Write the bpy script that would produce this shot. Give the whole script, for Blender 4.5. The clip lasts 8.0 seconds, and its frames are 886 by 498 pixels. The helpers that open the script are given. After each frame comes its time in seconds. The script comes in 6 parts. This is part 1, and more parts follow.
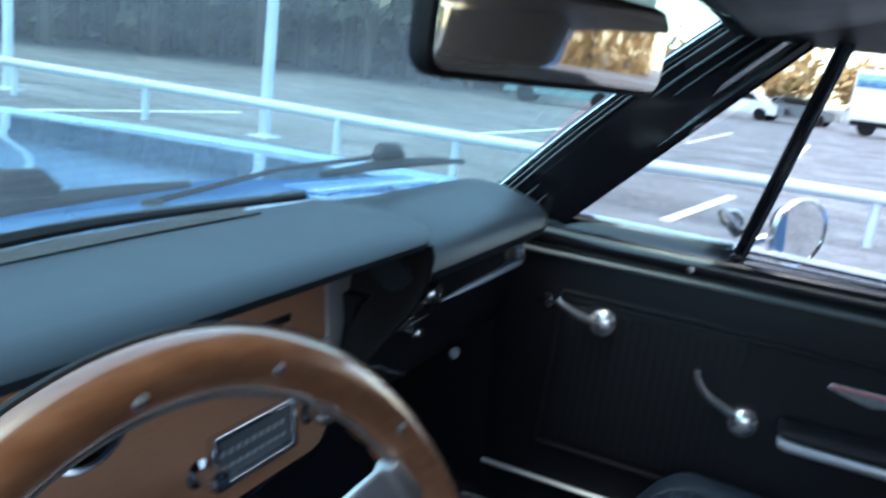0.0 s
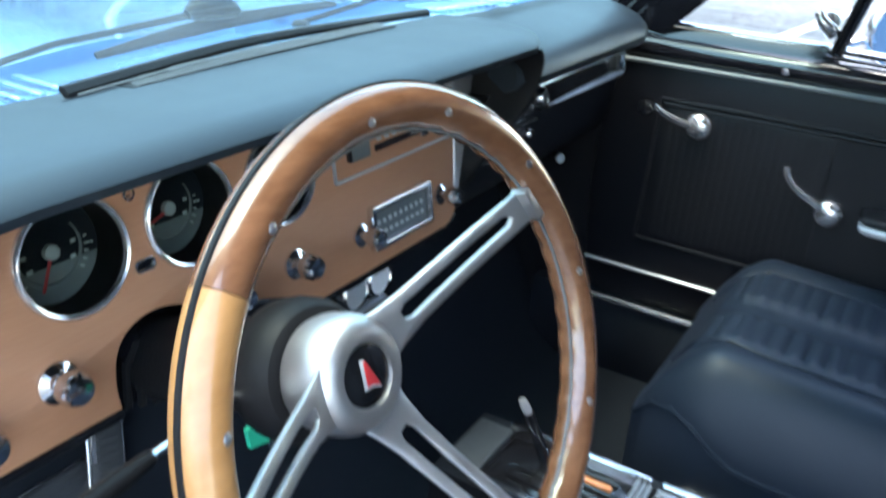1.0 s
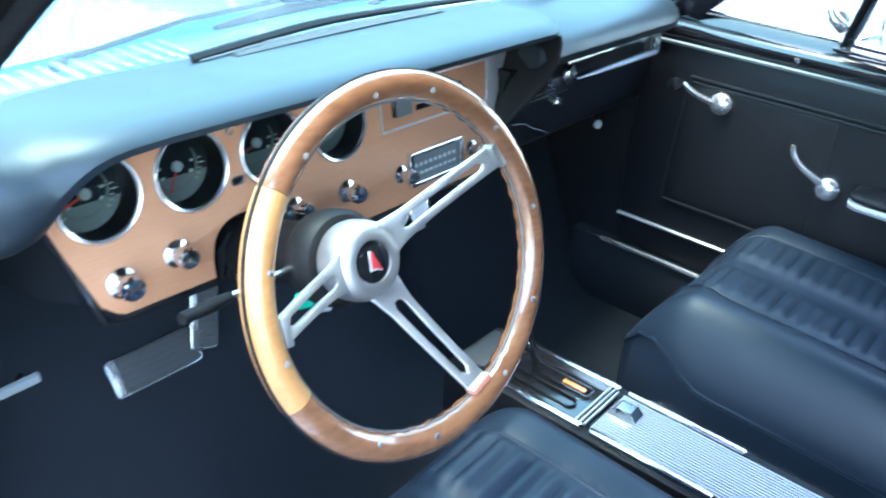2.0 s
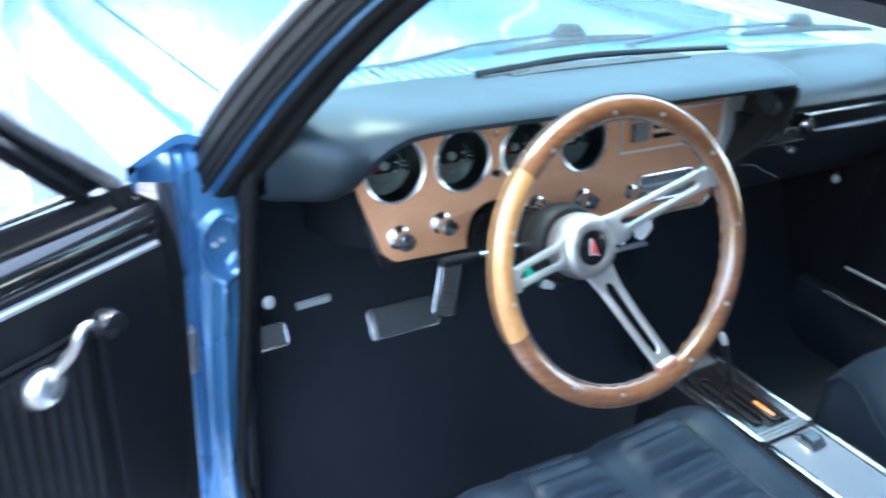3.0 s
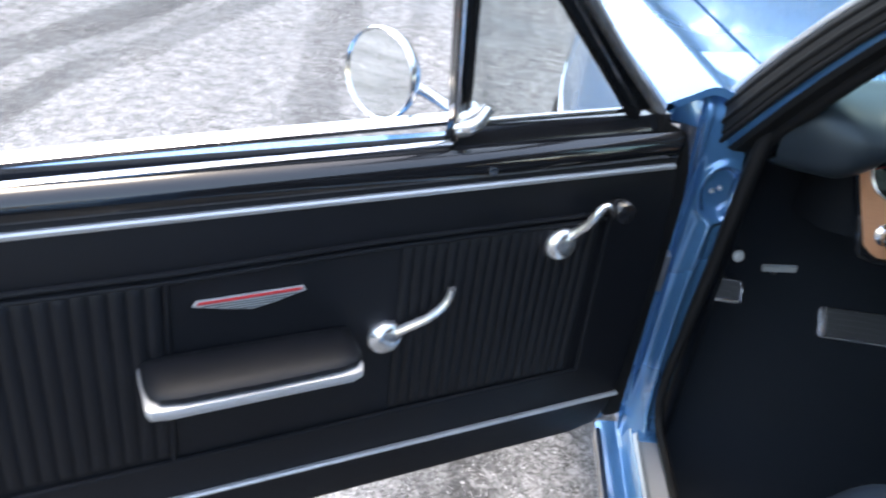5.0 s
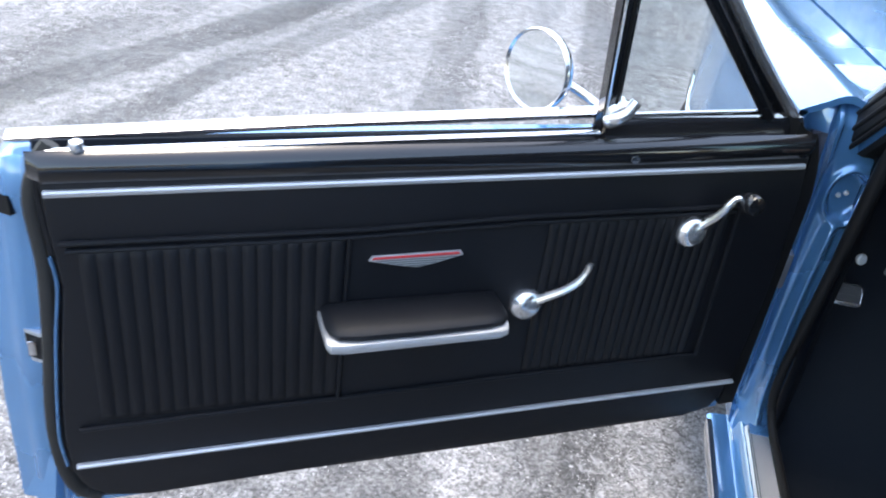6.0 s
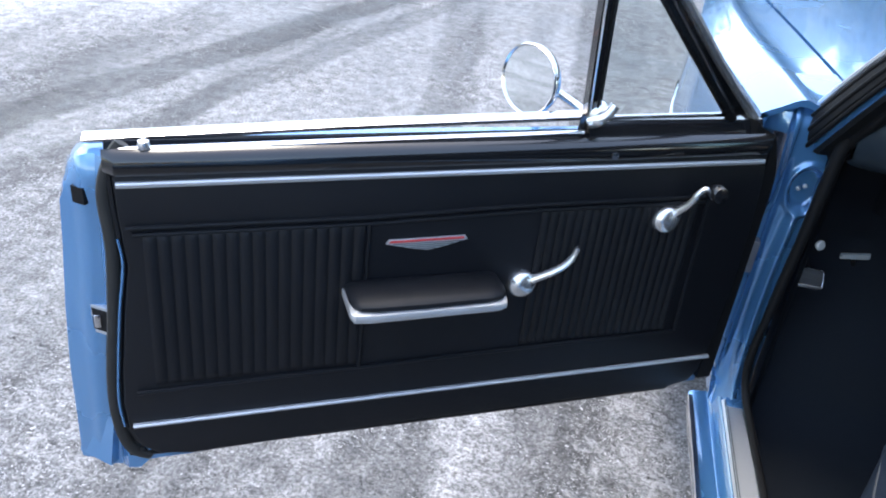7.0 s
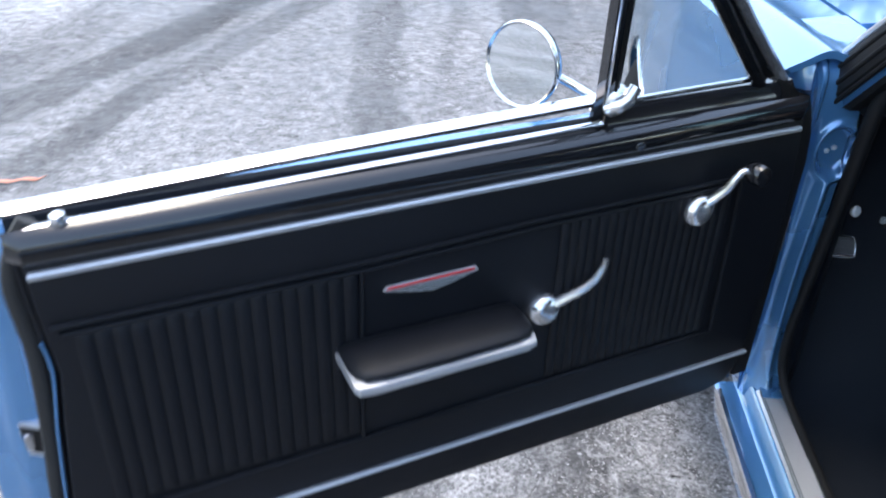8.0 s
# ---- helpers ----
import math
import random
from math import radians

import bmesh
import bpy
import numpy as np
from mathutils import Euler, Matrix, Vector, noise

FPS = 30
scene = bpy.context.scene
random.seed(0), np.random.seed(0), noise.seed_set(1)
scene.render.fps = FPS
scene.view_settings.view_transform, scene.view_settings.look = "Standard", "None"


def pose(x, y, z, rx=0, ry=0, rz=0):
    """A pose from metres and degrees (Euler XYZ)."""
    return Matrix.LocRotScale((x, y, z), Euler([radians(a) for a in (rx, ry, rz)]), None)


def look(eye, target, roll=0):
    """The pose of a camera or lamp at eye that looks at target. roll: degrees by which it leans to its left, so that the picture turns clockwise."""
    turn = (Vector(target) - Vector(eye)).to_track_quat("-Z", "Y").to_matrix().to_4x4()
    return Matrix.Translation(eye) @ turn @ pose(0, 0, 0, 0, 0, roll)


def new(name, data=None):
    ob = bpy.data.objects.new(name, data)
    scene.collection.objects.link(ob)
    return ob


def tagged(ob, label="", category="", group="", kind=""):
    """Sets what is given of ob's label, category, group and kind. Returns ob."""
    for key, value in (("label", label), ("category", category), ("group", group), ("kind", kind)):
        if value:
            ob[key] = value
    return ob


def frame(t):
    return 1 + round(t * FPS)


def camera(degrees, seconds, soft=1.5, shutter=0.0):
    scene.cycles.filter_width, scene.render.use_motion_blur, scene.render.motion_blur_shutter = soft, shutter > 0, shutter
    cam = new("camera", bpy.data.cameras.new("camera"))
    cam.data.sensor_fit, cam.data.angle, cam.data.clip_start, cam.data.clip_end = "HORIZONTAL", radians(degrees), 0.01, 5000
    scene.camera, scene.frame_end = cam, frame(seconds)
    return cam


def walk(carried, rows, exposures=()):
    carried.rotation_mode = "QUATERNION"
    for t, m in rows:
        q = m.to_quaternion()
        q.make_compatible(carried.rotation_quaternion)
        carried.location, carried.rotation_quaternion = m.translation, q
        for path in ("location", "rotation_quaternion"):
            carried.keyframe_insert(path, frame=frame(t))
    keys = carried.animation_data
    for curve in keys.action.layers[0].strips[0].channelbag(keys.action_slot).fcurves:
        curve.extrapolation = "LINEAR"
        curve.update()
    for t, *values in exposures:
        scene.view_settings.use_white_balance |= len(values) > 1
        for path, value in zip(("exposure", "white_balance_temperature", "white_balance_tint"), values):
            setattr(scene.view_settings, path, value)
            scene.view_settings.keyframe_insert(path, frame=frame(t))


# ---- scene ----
cam = camera(57.2, 8.0, 2.0, 0.5)
PATH = [
    (0, (-0.586, -0.204, 1.21), (1.191, 0.593, 0.757), 6.9),
    (0.5, (-0.66, -0.219, 1.195), (0.981, 0.72, 0.541), 5.0),
    (1, (-0.738, -0.265, 1.213), (0.822, 0.653, 0.361), 3.5),
    (1.2, (-0.775, -0.299, 1.226), (0.779, 0.586, 0.33), 3.5),
    (2.3, (-0.918, -0.542, 1.332), (0.369, 0.636, 0.350), 5.1),
    (2.5, (-0.943, -0.575, 1.336), (0.276, 0.686, 0.376), 4.8),
    (3, (-1.021, -0.637, 1.350), (-0.035, 0.838, 0.427), 5.1),
    (3.5, (-1.074, -0.688, 1.354), (-0.372, 0.933, 0.415), 6.2),
    (4, (-1.082, -0.717, 1.345), (-0.67, 0.974, 0.361), 6.5),
    (4.5, (-1.108, -0.767, 1.347), (-0.918, 0.95, 0.338), 7.3),
    (5, (-1.124, -0.819, 1.345), (-1.145, 0.897, 0.317), 7.8),
    (5.2, (-1.131, -0.839, 1.341), (-1.235, 0.87, 0.309), 7.8),
    (6.3, (-1.174, -1.013, 1.37), (-1.45, 0.689, 0.357), 7.1),
    (6.5, (-1.166, -1.049, 1.38), (-1.442, 0.66, 0.378), 7.0),
    (7, (-1.149, -1.123, 1.402), (-1.419, 0.592, 0.408), 6.7),
    (7.5, (-1.181, -1.087, 1.386), (-1.421, 0.616, 0.366), 5.0),
    (8, (-1.277, -0.904, 1.356), (-1.375, 0.798, 0.31), 2.0),
]
EXPOSURES = [(0.0, 2.68, 7000, 8), (0.5, 3.08, 7600, 8), (1.0, 3.72, 7650, 7), (2.3, 4.74, 6650, 1), (3.0, 4.2, 7200, 5), (4.0, 3.25, 8600, 10), (4.6, 3.12, 8600, 10), (5.2, 2.97, 8400, 10), (6.3, 2.92, 7900, 9), (7.0, 2.78, 7650, 9), (8.0, 2.66, 7600, 9)]
walk(cam, [(t, look(eye, target, roll)) for t, eye, target, roll in PATH], EXPOSURES)

# world: clear sky with one high, very soft sun
world = bpy.data.worlds.new("sky")
scene.world = world
world.use_nodes = True
wn = world.node_tree.nodes
wl = world.node_tree.links
sky = wn.new("ShaderNodeTexSky")
sky.sky_type = "NISHITA"
sky.sun_disc = False
sky.sun_elevation = radians(74)
sky.sun_rotation = radians(-50)
sky.air_density, sky.dust_density, sky.ozone_density = 1.0, 1.2, 1.2
wn["Background"].inputs[1].default_value = 0.15
wl.new(sky.outputs[0], wn["Background"].inputs[0])
sun_data = bpy.data.lights.new("sun", "SUN")
sun_data.energy, sun_data.angle, sun_data.color = 0.36, radians(25), (0.91, 0.96, 1.0)
sun = new("sun", sun_data)
sun.matrix_basis = look((-6, 5, 36), (0, 0, 0.4))


# materials
def mat(name, color, rough=0.5, metal=0.0, coat=0.0, grain=0.0, grain_scale=300.0, blotch=0.0, blotch_scale=6.0, bump=0.0,
        bump_scale=400.0, stretch=(1, 1, 1), color2=None, spec=0.5, random_tint=0.0):
    """A surface with fine grain, larger blotches and a fine relief."""
    m = bpy.data.materials.new(name)
    m.use_nodes = True
    n, l = m.node_tree.nodes, m.node_tree.links
    b = n["Principled BSDF"]
    b.inputs["Roughness"].default_value = rough
    b.inputs["Metallic"].default_value = metal
    b.inputs["Coat Weight"].default_value = coat
    b.inputs["Coat Roughness"].default_value = 0.06
    b.inputs["Specular IOR Level"].default_value = spec
    tc = n.new("ShaderNodeTexCoord")
    mp = n.new("ShaderNodeMapping")
    mp.inputs["Scale"].default_value = stretch
    l.new(tc.outputs["Object"], mp.inputs["Vector"])
    n1 = n.new("ShaderNodeTexNoise")
    n1.inputs["Scale"].default_value, n1.inputs["Detail"].default_value = grain_scale, 4
    n2 = n.new("ShaderNodeTexNoise")
    n2.inputs["Scale"].default_value, n2.inputs["Detail"].default_value = blotch_scale, 5
    l.new(mp.outputs[0], n1.inputs["Vector"])
    l.new(mp.outputs[0], n2.inputs["Vector"])
    c2 = color2 or tuple(min(1, c * 1.6 + 0.004) for c in color)
    mix1 = n.new("ShaderNodeMix")
    mix1.data_type = "RGBA"
    mix1.inputs[6].default_value = (*color, 1)
    mix1.inputs[7].default_value = (*c2, 1)
    m1 = n.new("ShaderNodeMath")
    m1.operation = "MULTIPLY_ADD"
    m1.inputs[1].default_value, m1.inputs[2].default_value = grain, -grain * 0.25
    l.new(n1.outputs["Fac"], m1.inputs[0])
    m2 = n.new("ShaderNodeMath")
    m2.operation = "MULTIPLY_ADD"
    m2.use_clamp = True
    m2.inputs[1].default_value = blotch
    l.new(n2.outputs["Fac"], m2.inputs[0])
    l.new(m1.outputs[0], m2.inputs[2])
    l.new(m2.outputs[0], mix1.inputs[0])
    l.new(mix1.outputs[2], b.inputs["Base Color"])
    mr = n.new("ShaderNodeMapRange")
    mr.inputs[3].default_value, mr.inputs[4].default_value = max(0.02, rough * 0.8), min(1, rough * 1.25)
    l.new(n2.outputs["Fac"], mr.inputs[0])
    l.new(mr.outputs[0], b.inputs["Roughness"])
    if bump:
        n3 = n.new("ShaderNodeTexNoise")
        n3.inputs["Scale"].default_value, n3.inputs["Detail"].default_value = bump_scale, 3
        l.new(mp.outputs[0], n3.inputs["Vector"])
        bp = n.new("ShaderNodeBump")
        bp.inputs["Strength"].default_value, bp.inputs["Distance"].default_value = bump, 0.002
        l.new(n3.outputs["Fac"], bp.inputs["Height"])
        l.new(bp.outputs[0], b.inputs["Normal"])
    return m


def glass_mat(name, tint, gloss=0.05, edge=0.9, dust=0.0):
    """Thin pane: see-through with a Fresnel gloss and, where it is dirty, a thin film of dust."""
    m = bpy.data.materials.new(name)
    m.use_nodes = True
    n, l = m.node_tree.nodes, m.node_tree.links
    n.remove(n["Principled BSDF"])
    out = n["Material Output"]
    tr = n.new("ShaderNodeBsdfTransparent")
    tr.inputs[0].default_value = (*tint, 1)
    gl = n.new("ShaderNodeBsdfGlossy")
    gl.inputs["Roughness"].default_value = 0.02
    fr = n.new("ShaderNodeLayerWeight")
    fr.inputs[0].default_value = 0.5
    pw = n.new("ShaderNodeMath")
    pw.operation = "POWER"
    pw.inputs[1].default_value = 5.0
    l.new(fr.outputs["Facing"], pw.inputs[0])
    sc = n.new("ShaderNodeMath")
    sc.operation = "MULTIPLY_ADD"
    sc.inputs[1].default_value, sc.inputs[2].default_value = edge, gloss
    l.new(pw.outputs[0], sc.inputs[0])
    mx = n.new("ShaderNodeMixShader")
    l.new(sc.outputs[0], mx.inputs[0])
    l.new(tr.outputs[0], mx.inputs[1])
    l.new(gl.outputs[0], mx.inputs[2])
    last = mx
    if dust:
        film, spots, amount, over = (n.new("ShaderNodeBsdfTranslucent"), n.new("ShaderNodeTexNoise"), n.new("ShaderNodeMapRange"), n.new("ShaderNodeMixShader"))
        film.inputs[0].default_value = (0.50, 0.76, 0.88, 1)
        spots.inputs["Scale"].default_value, spots.inputs["Detail"].default_value = 7.0, 6
        amount.inputs[1].default_value, amount.inputs[2].default_value = 0.3, 0.7
        amount.inputs[3].default_value, amount.inputs[4].default_value = dust * 0.7, dust * 1.3
        l.new(spots.outputs["Fac"], amount.inputs[0])
        l.new(amount.outputs[0], over.inputs[0])
        l.new(mx.outputs[0], over.inputs[1])
        l.new(film.outputs[0], over.inputs[2])
        last = over
    l.new(last.outputs[0], out.inputs[0])
    return m


PAINT = mat("blue_metallic_paint", (0.055, 0.205, 0.43), 0.26, 0.5, 1.0, 0.35, 900, 0.25, 3, color2=(0.13, 0.365, 0.61))
PAINT.node_tree.nodes["Principled BSDF"].inputs["Coat IOR"].default_value = 1.75
VINYL = mat("black_vinyl", (0.0046, 0.0054, 0.0076), 0.42, 0, 0, 0.3, 500, 0.3, 9, 0.35, 700, spec=0.22)
PAD = mat("black_dash_pad", (0.0095, 0.0145, 0.020), 0.45, 0, 0, 0.3, 500, 0.3, 7, 0.05, 900, spec=0.44)
# sheen tinted blue, standing in for sky reflected on the black pad
PAD.node_tree.nodes["Principled BSDF"].inputs["Specular Tint"].default_value = (0.72, 0.9, 1.0, 1)
SEATV = mat("blue_black_seat_vinyl", (0.0074, 0.0140, 0.025), 0.46, 0, 0, 0.3, 400, 0.4, 8, 0.12, 700, spec=0.32)
GLOSSBLACK = mat("black_gloss_paint", (0.006, 0.0065, 0.008), 0.14, 0, 0.4, 0.2, 200, 0.2, 5)
RUBBER = mat("black_rubber", (0.006, 0.0062, 0.007), 0.5, 0, 0, 0.3, 200, 0.3, 10, 0.2, 300, spec=0.13)
SEAL = mat("grey_black_seal_rubber", (0.020, 0.019, 0.018), 0.55, 0, 0, 0.3, 200, 0.4, 12, 0.2, 300, spec=0.3)
PEDAL = mat("worn_pedal_rubber", (0.035, 0.036, 0.038), 0.5, 0, 0, 0.4, 200, 0.4, 20, 0.3, 400)
CARPET = mat("black_loop_carpet", (0.0090, 0.0118, 0.0165), 0.95, 0, 0, 0.6, 900, 0.4, 5, 1.0, 800, spec=0.15)
CHROME = mat("chrome", (0.72, 0.73, 0.75), 0.14, 1.0, 0, 0.05, 300, 0.15, 20, color2=(0.8, 0.81, 0.83))
ALU = mat("brushed_aluminium", (0.46, 0.46, 0.46), 0.42, 1.0, 0, 0.5, 300, 0.3, 12, 0.15, 300, stretch=(1, 6, 6), color2=(0.72, 0.72, 0.71))
SATIN = mat("satin_bright_metal", (0.74, 0.75, 0.77), 0.22, 0.9, 0, 0.1, 300, 0.08, 15, color2=(0.80, 0.81, 0.82))
SILVER = mat("silver_plastic_trim", (0.42, 0.43, 0.45), 0.4, 0.6, 0, 0.2, 200, 0.3, 10)
WOODPANEL = mat("walnut_veneer", (0.41, 0.18, 0.092), 0.5, 0, 0.05, 0.5, 40, 0.35, 5, 0.05, 200, stretch=(1, 8, 14), color2=(0.56, 0.285, 0.165))
WOODRIM = mat("dark_lacquered_wood", (0.070, 0.025, 0.010), 0.24, 0, 1.0, 1.0, 55, 0.9, 16, stretch=(1, 3, 3), color2=(0.205, 0.092, 0.047))
WOODLIGHT = mat("honey_lacquered_wood", (0.30, 0.133, 0.044), 0.33, 0, 0.6, 0.7, 60, 0.5, 9, stretch=(1, 3, 3), color2=(0.47, 0.244, 0.095))
DIALBLACK = mat("dial_face", (0.17, 0.18, 0.18), 0.7, 0, 0, 0.2, 200, 0.3, 20, spec=0.08)
DIALMARK = mat("dial_marking", (0.46, 0.48, 0.47), 0.5)
RED = mat("red_enamel", (0.48, 0.03, 0.035), 0.3, 0, 0.5, blotch=0.3, color2=(0.7, 0.05, 0.05))
ORANGE = mat("orange_red_plastic", (0.48, 0.17, 0.11), 0.5, blotch=0.4, color2=(0.60, 0.28, 0.2))
GREEN = mat("green_plastic_tag", (0.0, 0.42, 0.24), 0.4, blotch=0.3, color2=(0.0, 0.5, 0.32))
AMBER = mat("amber_lens", (0.50, 0.13, 0.03), 0.25, 0, 0.4, blotch=0.8, blotch_scale=60, color2=(0.75, 0.32, 0.12))
DIALPALE = mat("pale_grey_dial", (0.35, 0.37, 0.38), 0.4, 0, 0.3, blotch=0.3)
WHITEPL = mat("white_dial_plastic", (0.75, 0.77, 0.78), 0.35, 0, 0.3, blotch=0.3)


def asphalt_mat():
    """Worn asphalt: broad dusty patches, dark wheel tracks, fine grit and scattered pale crumbs."""
    m = bpy.data.materials.new("worn_asphalt")
    m.use_nodes = True
    n, l = m.node_tree.nodes, m.node_tree.links
    b = n["Principled BSDF"]
    b.inputs["Specular IOR Level"].default_value = 0.33
    tc = n.new("ShaderNodeTexCoord")

    def noise_of(scale, detail, rough=0.6, stretch=None, warp=0.0):
        t = n.new("ShaderNodeTexNoise")
        t.inputs["Scale"].default_value, t.inputs["Detail"].default_value, t.inputs["Roughness"].default_value = scale, detail, rough
        t.inputs["Distortion"].default_value = warp
        if stretch:
            mp = n.new("ShaderNodeMapping")
            mp.inputs["Rotation"].default_value = (0, 0, stretch[0])
            mp.inputs["Scale"].default_value = stretch[1]
            l.new(tc.outputs["Object"], mp.inputs[0])
            l.new(mp.outputs[0], t.inputs["Vector"])
        else:
            l.new(tc.outputs["Object"], t.inputs["Vector"])
        return t.outputs["Fac"]

    def ramp(src, lo, hi, c0, c1):
        r = n.new("ShaderNodeMapRange")
        r.interpolation_type = "SMOOTHSTEP"
        for i, v in enumerate((lo, hi, c0, c1)):
            r.inputs[i + 1].default_value = v
        l.new(src, r.inputs[0])
        return r.outputs[0]

    def op(kind, a, c):
        o = n.new("ShaderNodeMath")
        o.operation = kind
        for i, v in enumerate((a, c)):
            if isinstance(v, (int, float)):
                o.inputs[i].default_value = v
            else:
                l.new(v, o.inputs[i])
        return o.outputs[0]

    def along(nx, ny, c):
        v = n.new("ShaderNodeVectorMath")
        v.operation = "DOT_PRODUCT"
        l.new(tc.outputs["Object"], v.inputs[0])
        v.inputs[1].default_value = (nx, ny, 0)
        return op("SUBTRACT", v.outputs["Value"], c)

    def tyre_band(x, y, deg, half, dark):
        """A dark wheel track through a point, with ragged edges."""
        a = radians(deg + 90)
        d = along(math.cos(a), math.sin(a), x * math.cos(a) + y * math.sin(a))
        wob = op("MULTIPLY", op("SUBTRACT", noise_of(2.2, 6, 0.7), 0.5), 0.22)
        return ramp(op("ABSOLUTE", op("ADD", d, wob), 0.0), half * 0.7, half * 1.15, dark, 1.0)

    def spot(x, y, r0, r1, inner):
        """A broad patch, dusty pale or darker towards its middle."""
        v = n.new("ShaderNodeVectorMath")
        v.operation = "DISTANCE"
        l.new(tc.outputs["Object"], v.inputs[0])
        v.inputs[1].default_value = (x, y, 0)
        return ramp(op("ADD", v.outputs["Value"], op("MULTIPLY", op("SUBTRACT", noise_of(1.2, 5, 0.7), 0.5), 1.6)), r0, r1, inner, 1.0)

    def times(*k):
        o = k[0]
        for q in k[1:]:
            o = op("MULTIPLY", o, q)
        return o

    broad = ramp(noise_of(1.0, 6, 0.65, (radians(8), (0.9, 0.30, 1)), 0.4), 0.32, 0.70, 0.095, 0.165)
    tracks = ramp(noise_of(1.0, 4, 0.6, (radians(10), (2.4, 0.16, 1))), 0.45, 0.62, 1.08, 0.72)
    mid = ramp(noise_of(16, 6, 0.72), 0.28, 0.74, 0.46, 1.6)
    grit = ramp(noise_of(95, 4, 0.72), 0.34, 0.68, 0.42, 1.7)
    val = times(broad, tracks, mid, grit, tyre_band(-3.2, 2.70, 75, 0.15, 0.45), tyre_band(-2.72, 2.9, 76, 0.11, 0.62), tyre_band(-1.95, 3.7, 98, 0.14, 0.62), tyre_band(-1.05, 0.6, 92, 0.10, 0.55), spot(-5.4, 3.9, 0.8, 2.4, 1.9), spot(-0.75, 0.9, 0.2, 1.0, 0.75), spot(-1.3, 0.2, 0.3, 1.3, 1.3))
    # ragged pale frost-like crusts, dense in some stretches
    field = ramp(noise_of(1.1, 4, 0.6), 0.42, 0.62, 0.0, 0.11)
    crust = ramp(op("ADD", op("ADD", op("MULTIPLY", noise_of(11, 6, 0.75, warp=1.2), 0.55), op("MULTIPLY", noise_of(48, 4, 0.7, warp=0.8), 0.45)), field), 0.615, 0.70, 0.0, 1.0)
    crumbs = ramp(op("ADD", noise_of(75, 2, 0.5, warp=2.0), field), 0.715, 0.76, 0.0, 1.0)
    pale = op("MAXIMUM", op("MULTIPLY", crust, 0.5), crumbs)
    pits = op("MAXIMUM", ramp(noise_of(34, 4, 0.7, warp=1.0), 0.61, 0.68, 0.0, 0.88), ramp(noise_of(6.5, 4, 0.7), 0.70, 0.735, 0.0, 0.8))
    mx = n.new("ShaderNodeMix")
    mx.data_type = "FLOAT"
    l.new(pale, mx.inputs[0])
    l.new(val, mx.inputs[2])
    mx.inputs[3].default_value = 0.40
    dark = op("MULTIPLY", mx.outputs[0], op("SUBTRACT", 1.0, pits))
    cm = n.new("ShaderNodeCombineColor")
    l.new(dark, cm.inputs[0])
    l.new(op("MULTIPLY", dark, 0.99), cm.inputs[1])
    l.new(op("MULTIPLY", dark, 1.0), cm.inputs[2])
    l.new(cm.outputs[0], b.inputs["Base Color"])
    l.new(ramp(noise_of(1.1, 4), 0.35, 0.65, 0.42, 0.75), b.inputs["Roughness"])
    bp = n.new("ShaderNodeBump")
    bp.inputs["Strength"].default_value, bp.inputs["Distance"].default_value = 0.8, 0.006
    l.new(op("ADD", op("ADD", noise_of(80, 4, 0.75), op("MULTIPLY", noise_of(22, 3, 0.6), 1.2)), op("MULTIPLY", pale, 0.5)), bp.inputs["Height"])
    l.new(bp.outputs[0], b.inputs["Normal"])
    return m


ASPHALT = asphalt_mat()
LINE = mat("worn_white_line_paint", (0.55, 0.55, 0.55), 0.7, 0, 0, 0.8, 20, 0.6, 2, color2=(0.8, 0.8, 0.8))
GALV = mat("pale_blue_grey_painted_pipe", (0.42, 0.50, 0.58), 0.5, 0.2, 0, 0.3, 60, 0.4, 3)
BARK = mat("bark", (0.045, 0.033, 0.024), 0.9, 0, 0, 0.5, 20, 0.4, 2, 0.5, 20)
LEAFDULL = mat("dull_winter_foliage", (0.074, 0.070, 0.045), 0.8, blotch=0.8, blotch_scale=0.35, color2=(0.18, 0.156, 0.104))
LEAFGOLD = mat("golden_autumn_foliage", (0.40, 0.23, 0.08), 0.8, blotch=0.8, blotch_scale=0.5, color2=(0.62, 0.45, 0.22))
VANWHITE = mat("white_trailer_side", (0.72, 0.74, 0.76), 0.4, blotch=0.3)
CARDARK = mat("dark_car_paint", (0.03, 0.035, 0.04), 0.25, 0.2, 0.8, blotch=0.3)
CARTEAL = mat("teal_car_paint", (0.03, 0.10, 0.11), 0.25, 0.3, 0.8, blotch=0.3)
CARPALE = mat("silver_car_paint", (0.45, 0.47, 0.5), 0.25, 0.5, 0.8, blotch=0.3)
MIRROR = mat("mirror_glass", (0.86, 0.88, 0.88), 0.015, 1.0)
# tan colour and part-diffuse metal imitate sun glare hazing the cabin mirror
GLAREMIRROR = mat("glare_tinted_mirror_glass", (0.74, 0.66, 0.57), 0.05, 0.80, 0, 0.1, 300, 0.4, 25)
GLASS = glass_mat("clear_glass", (0.93, 0.96, 0.96))
DIALGLASS = glass_mat("dial_glass", (0.80, 0.84, 0.82), 0.004, 0.06)
TINTGLASS = glass_mat("tinted_screen_glass", (0.62, 0.91, 0.86), 0.05, 0.7, 0.052)
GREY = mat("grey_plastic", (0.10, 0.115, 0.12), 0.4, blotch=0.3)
BRICKSAND = mat("sandy_wheel_steel", (0.35, 0.36, 0.38), 0.3, 0.9, blotch=0.3)


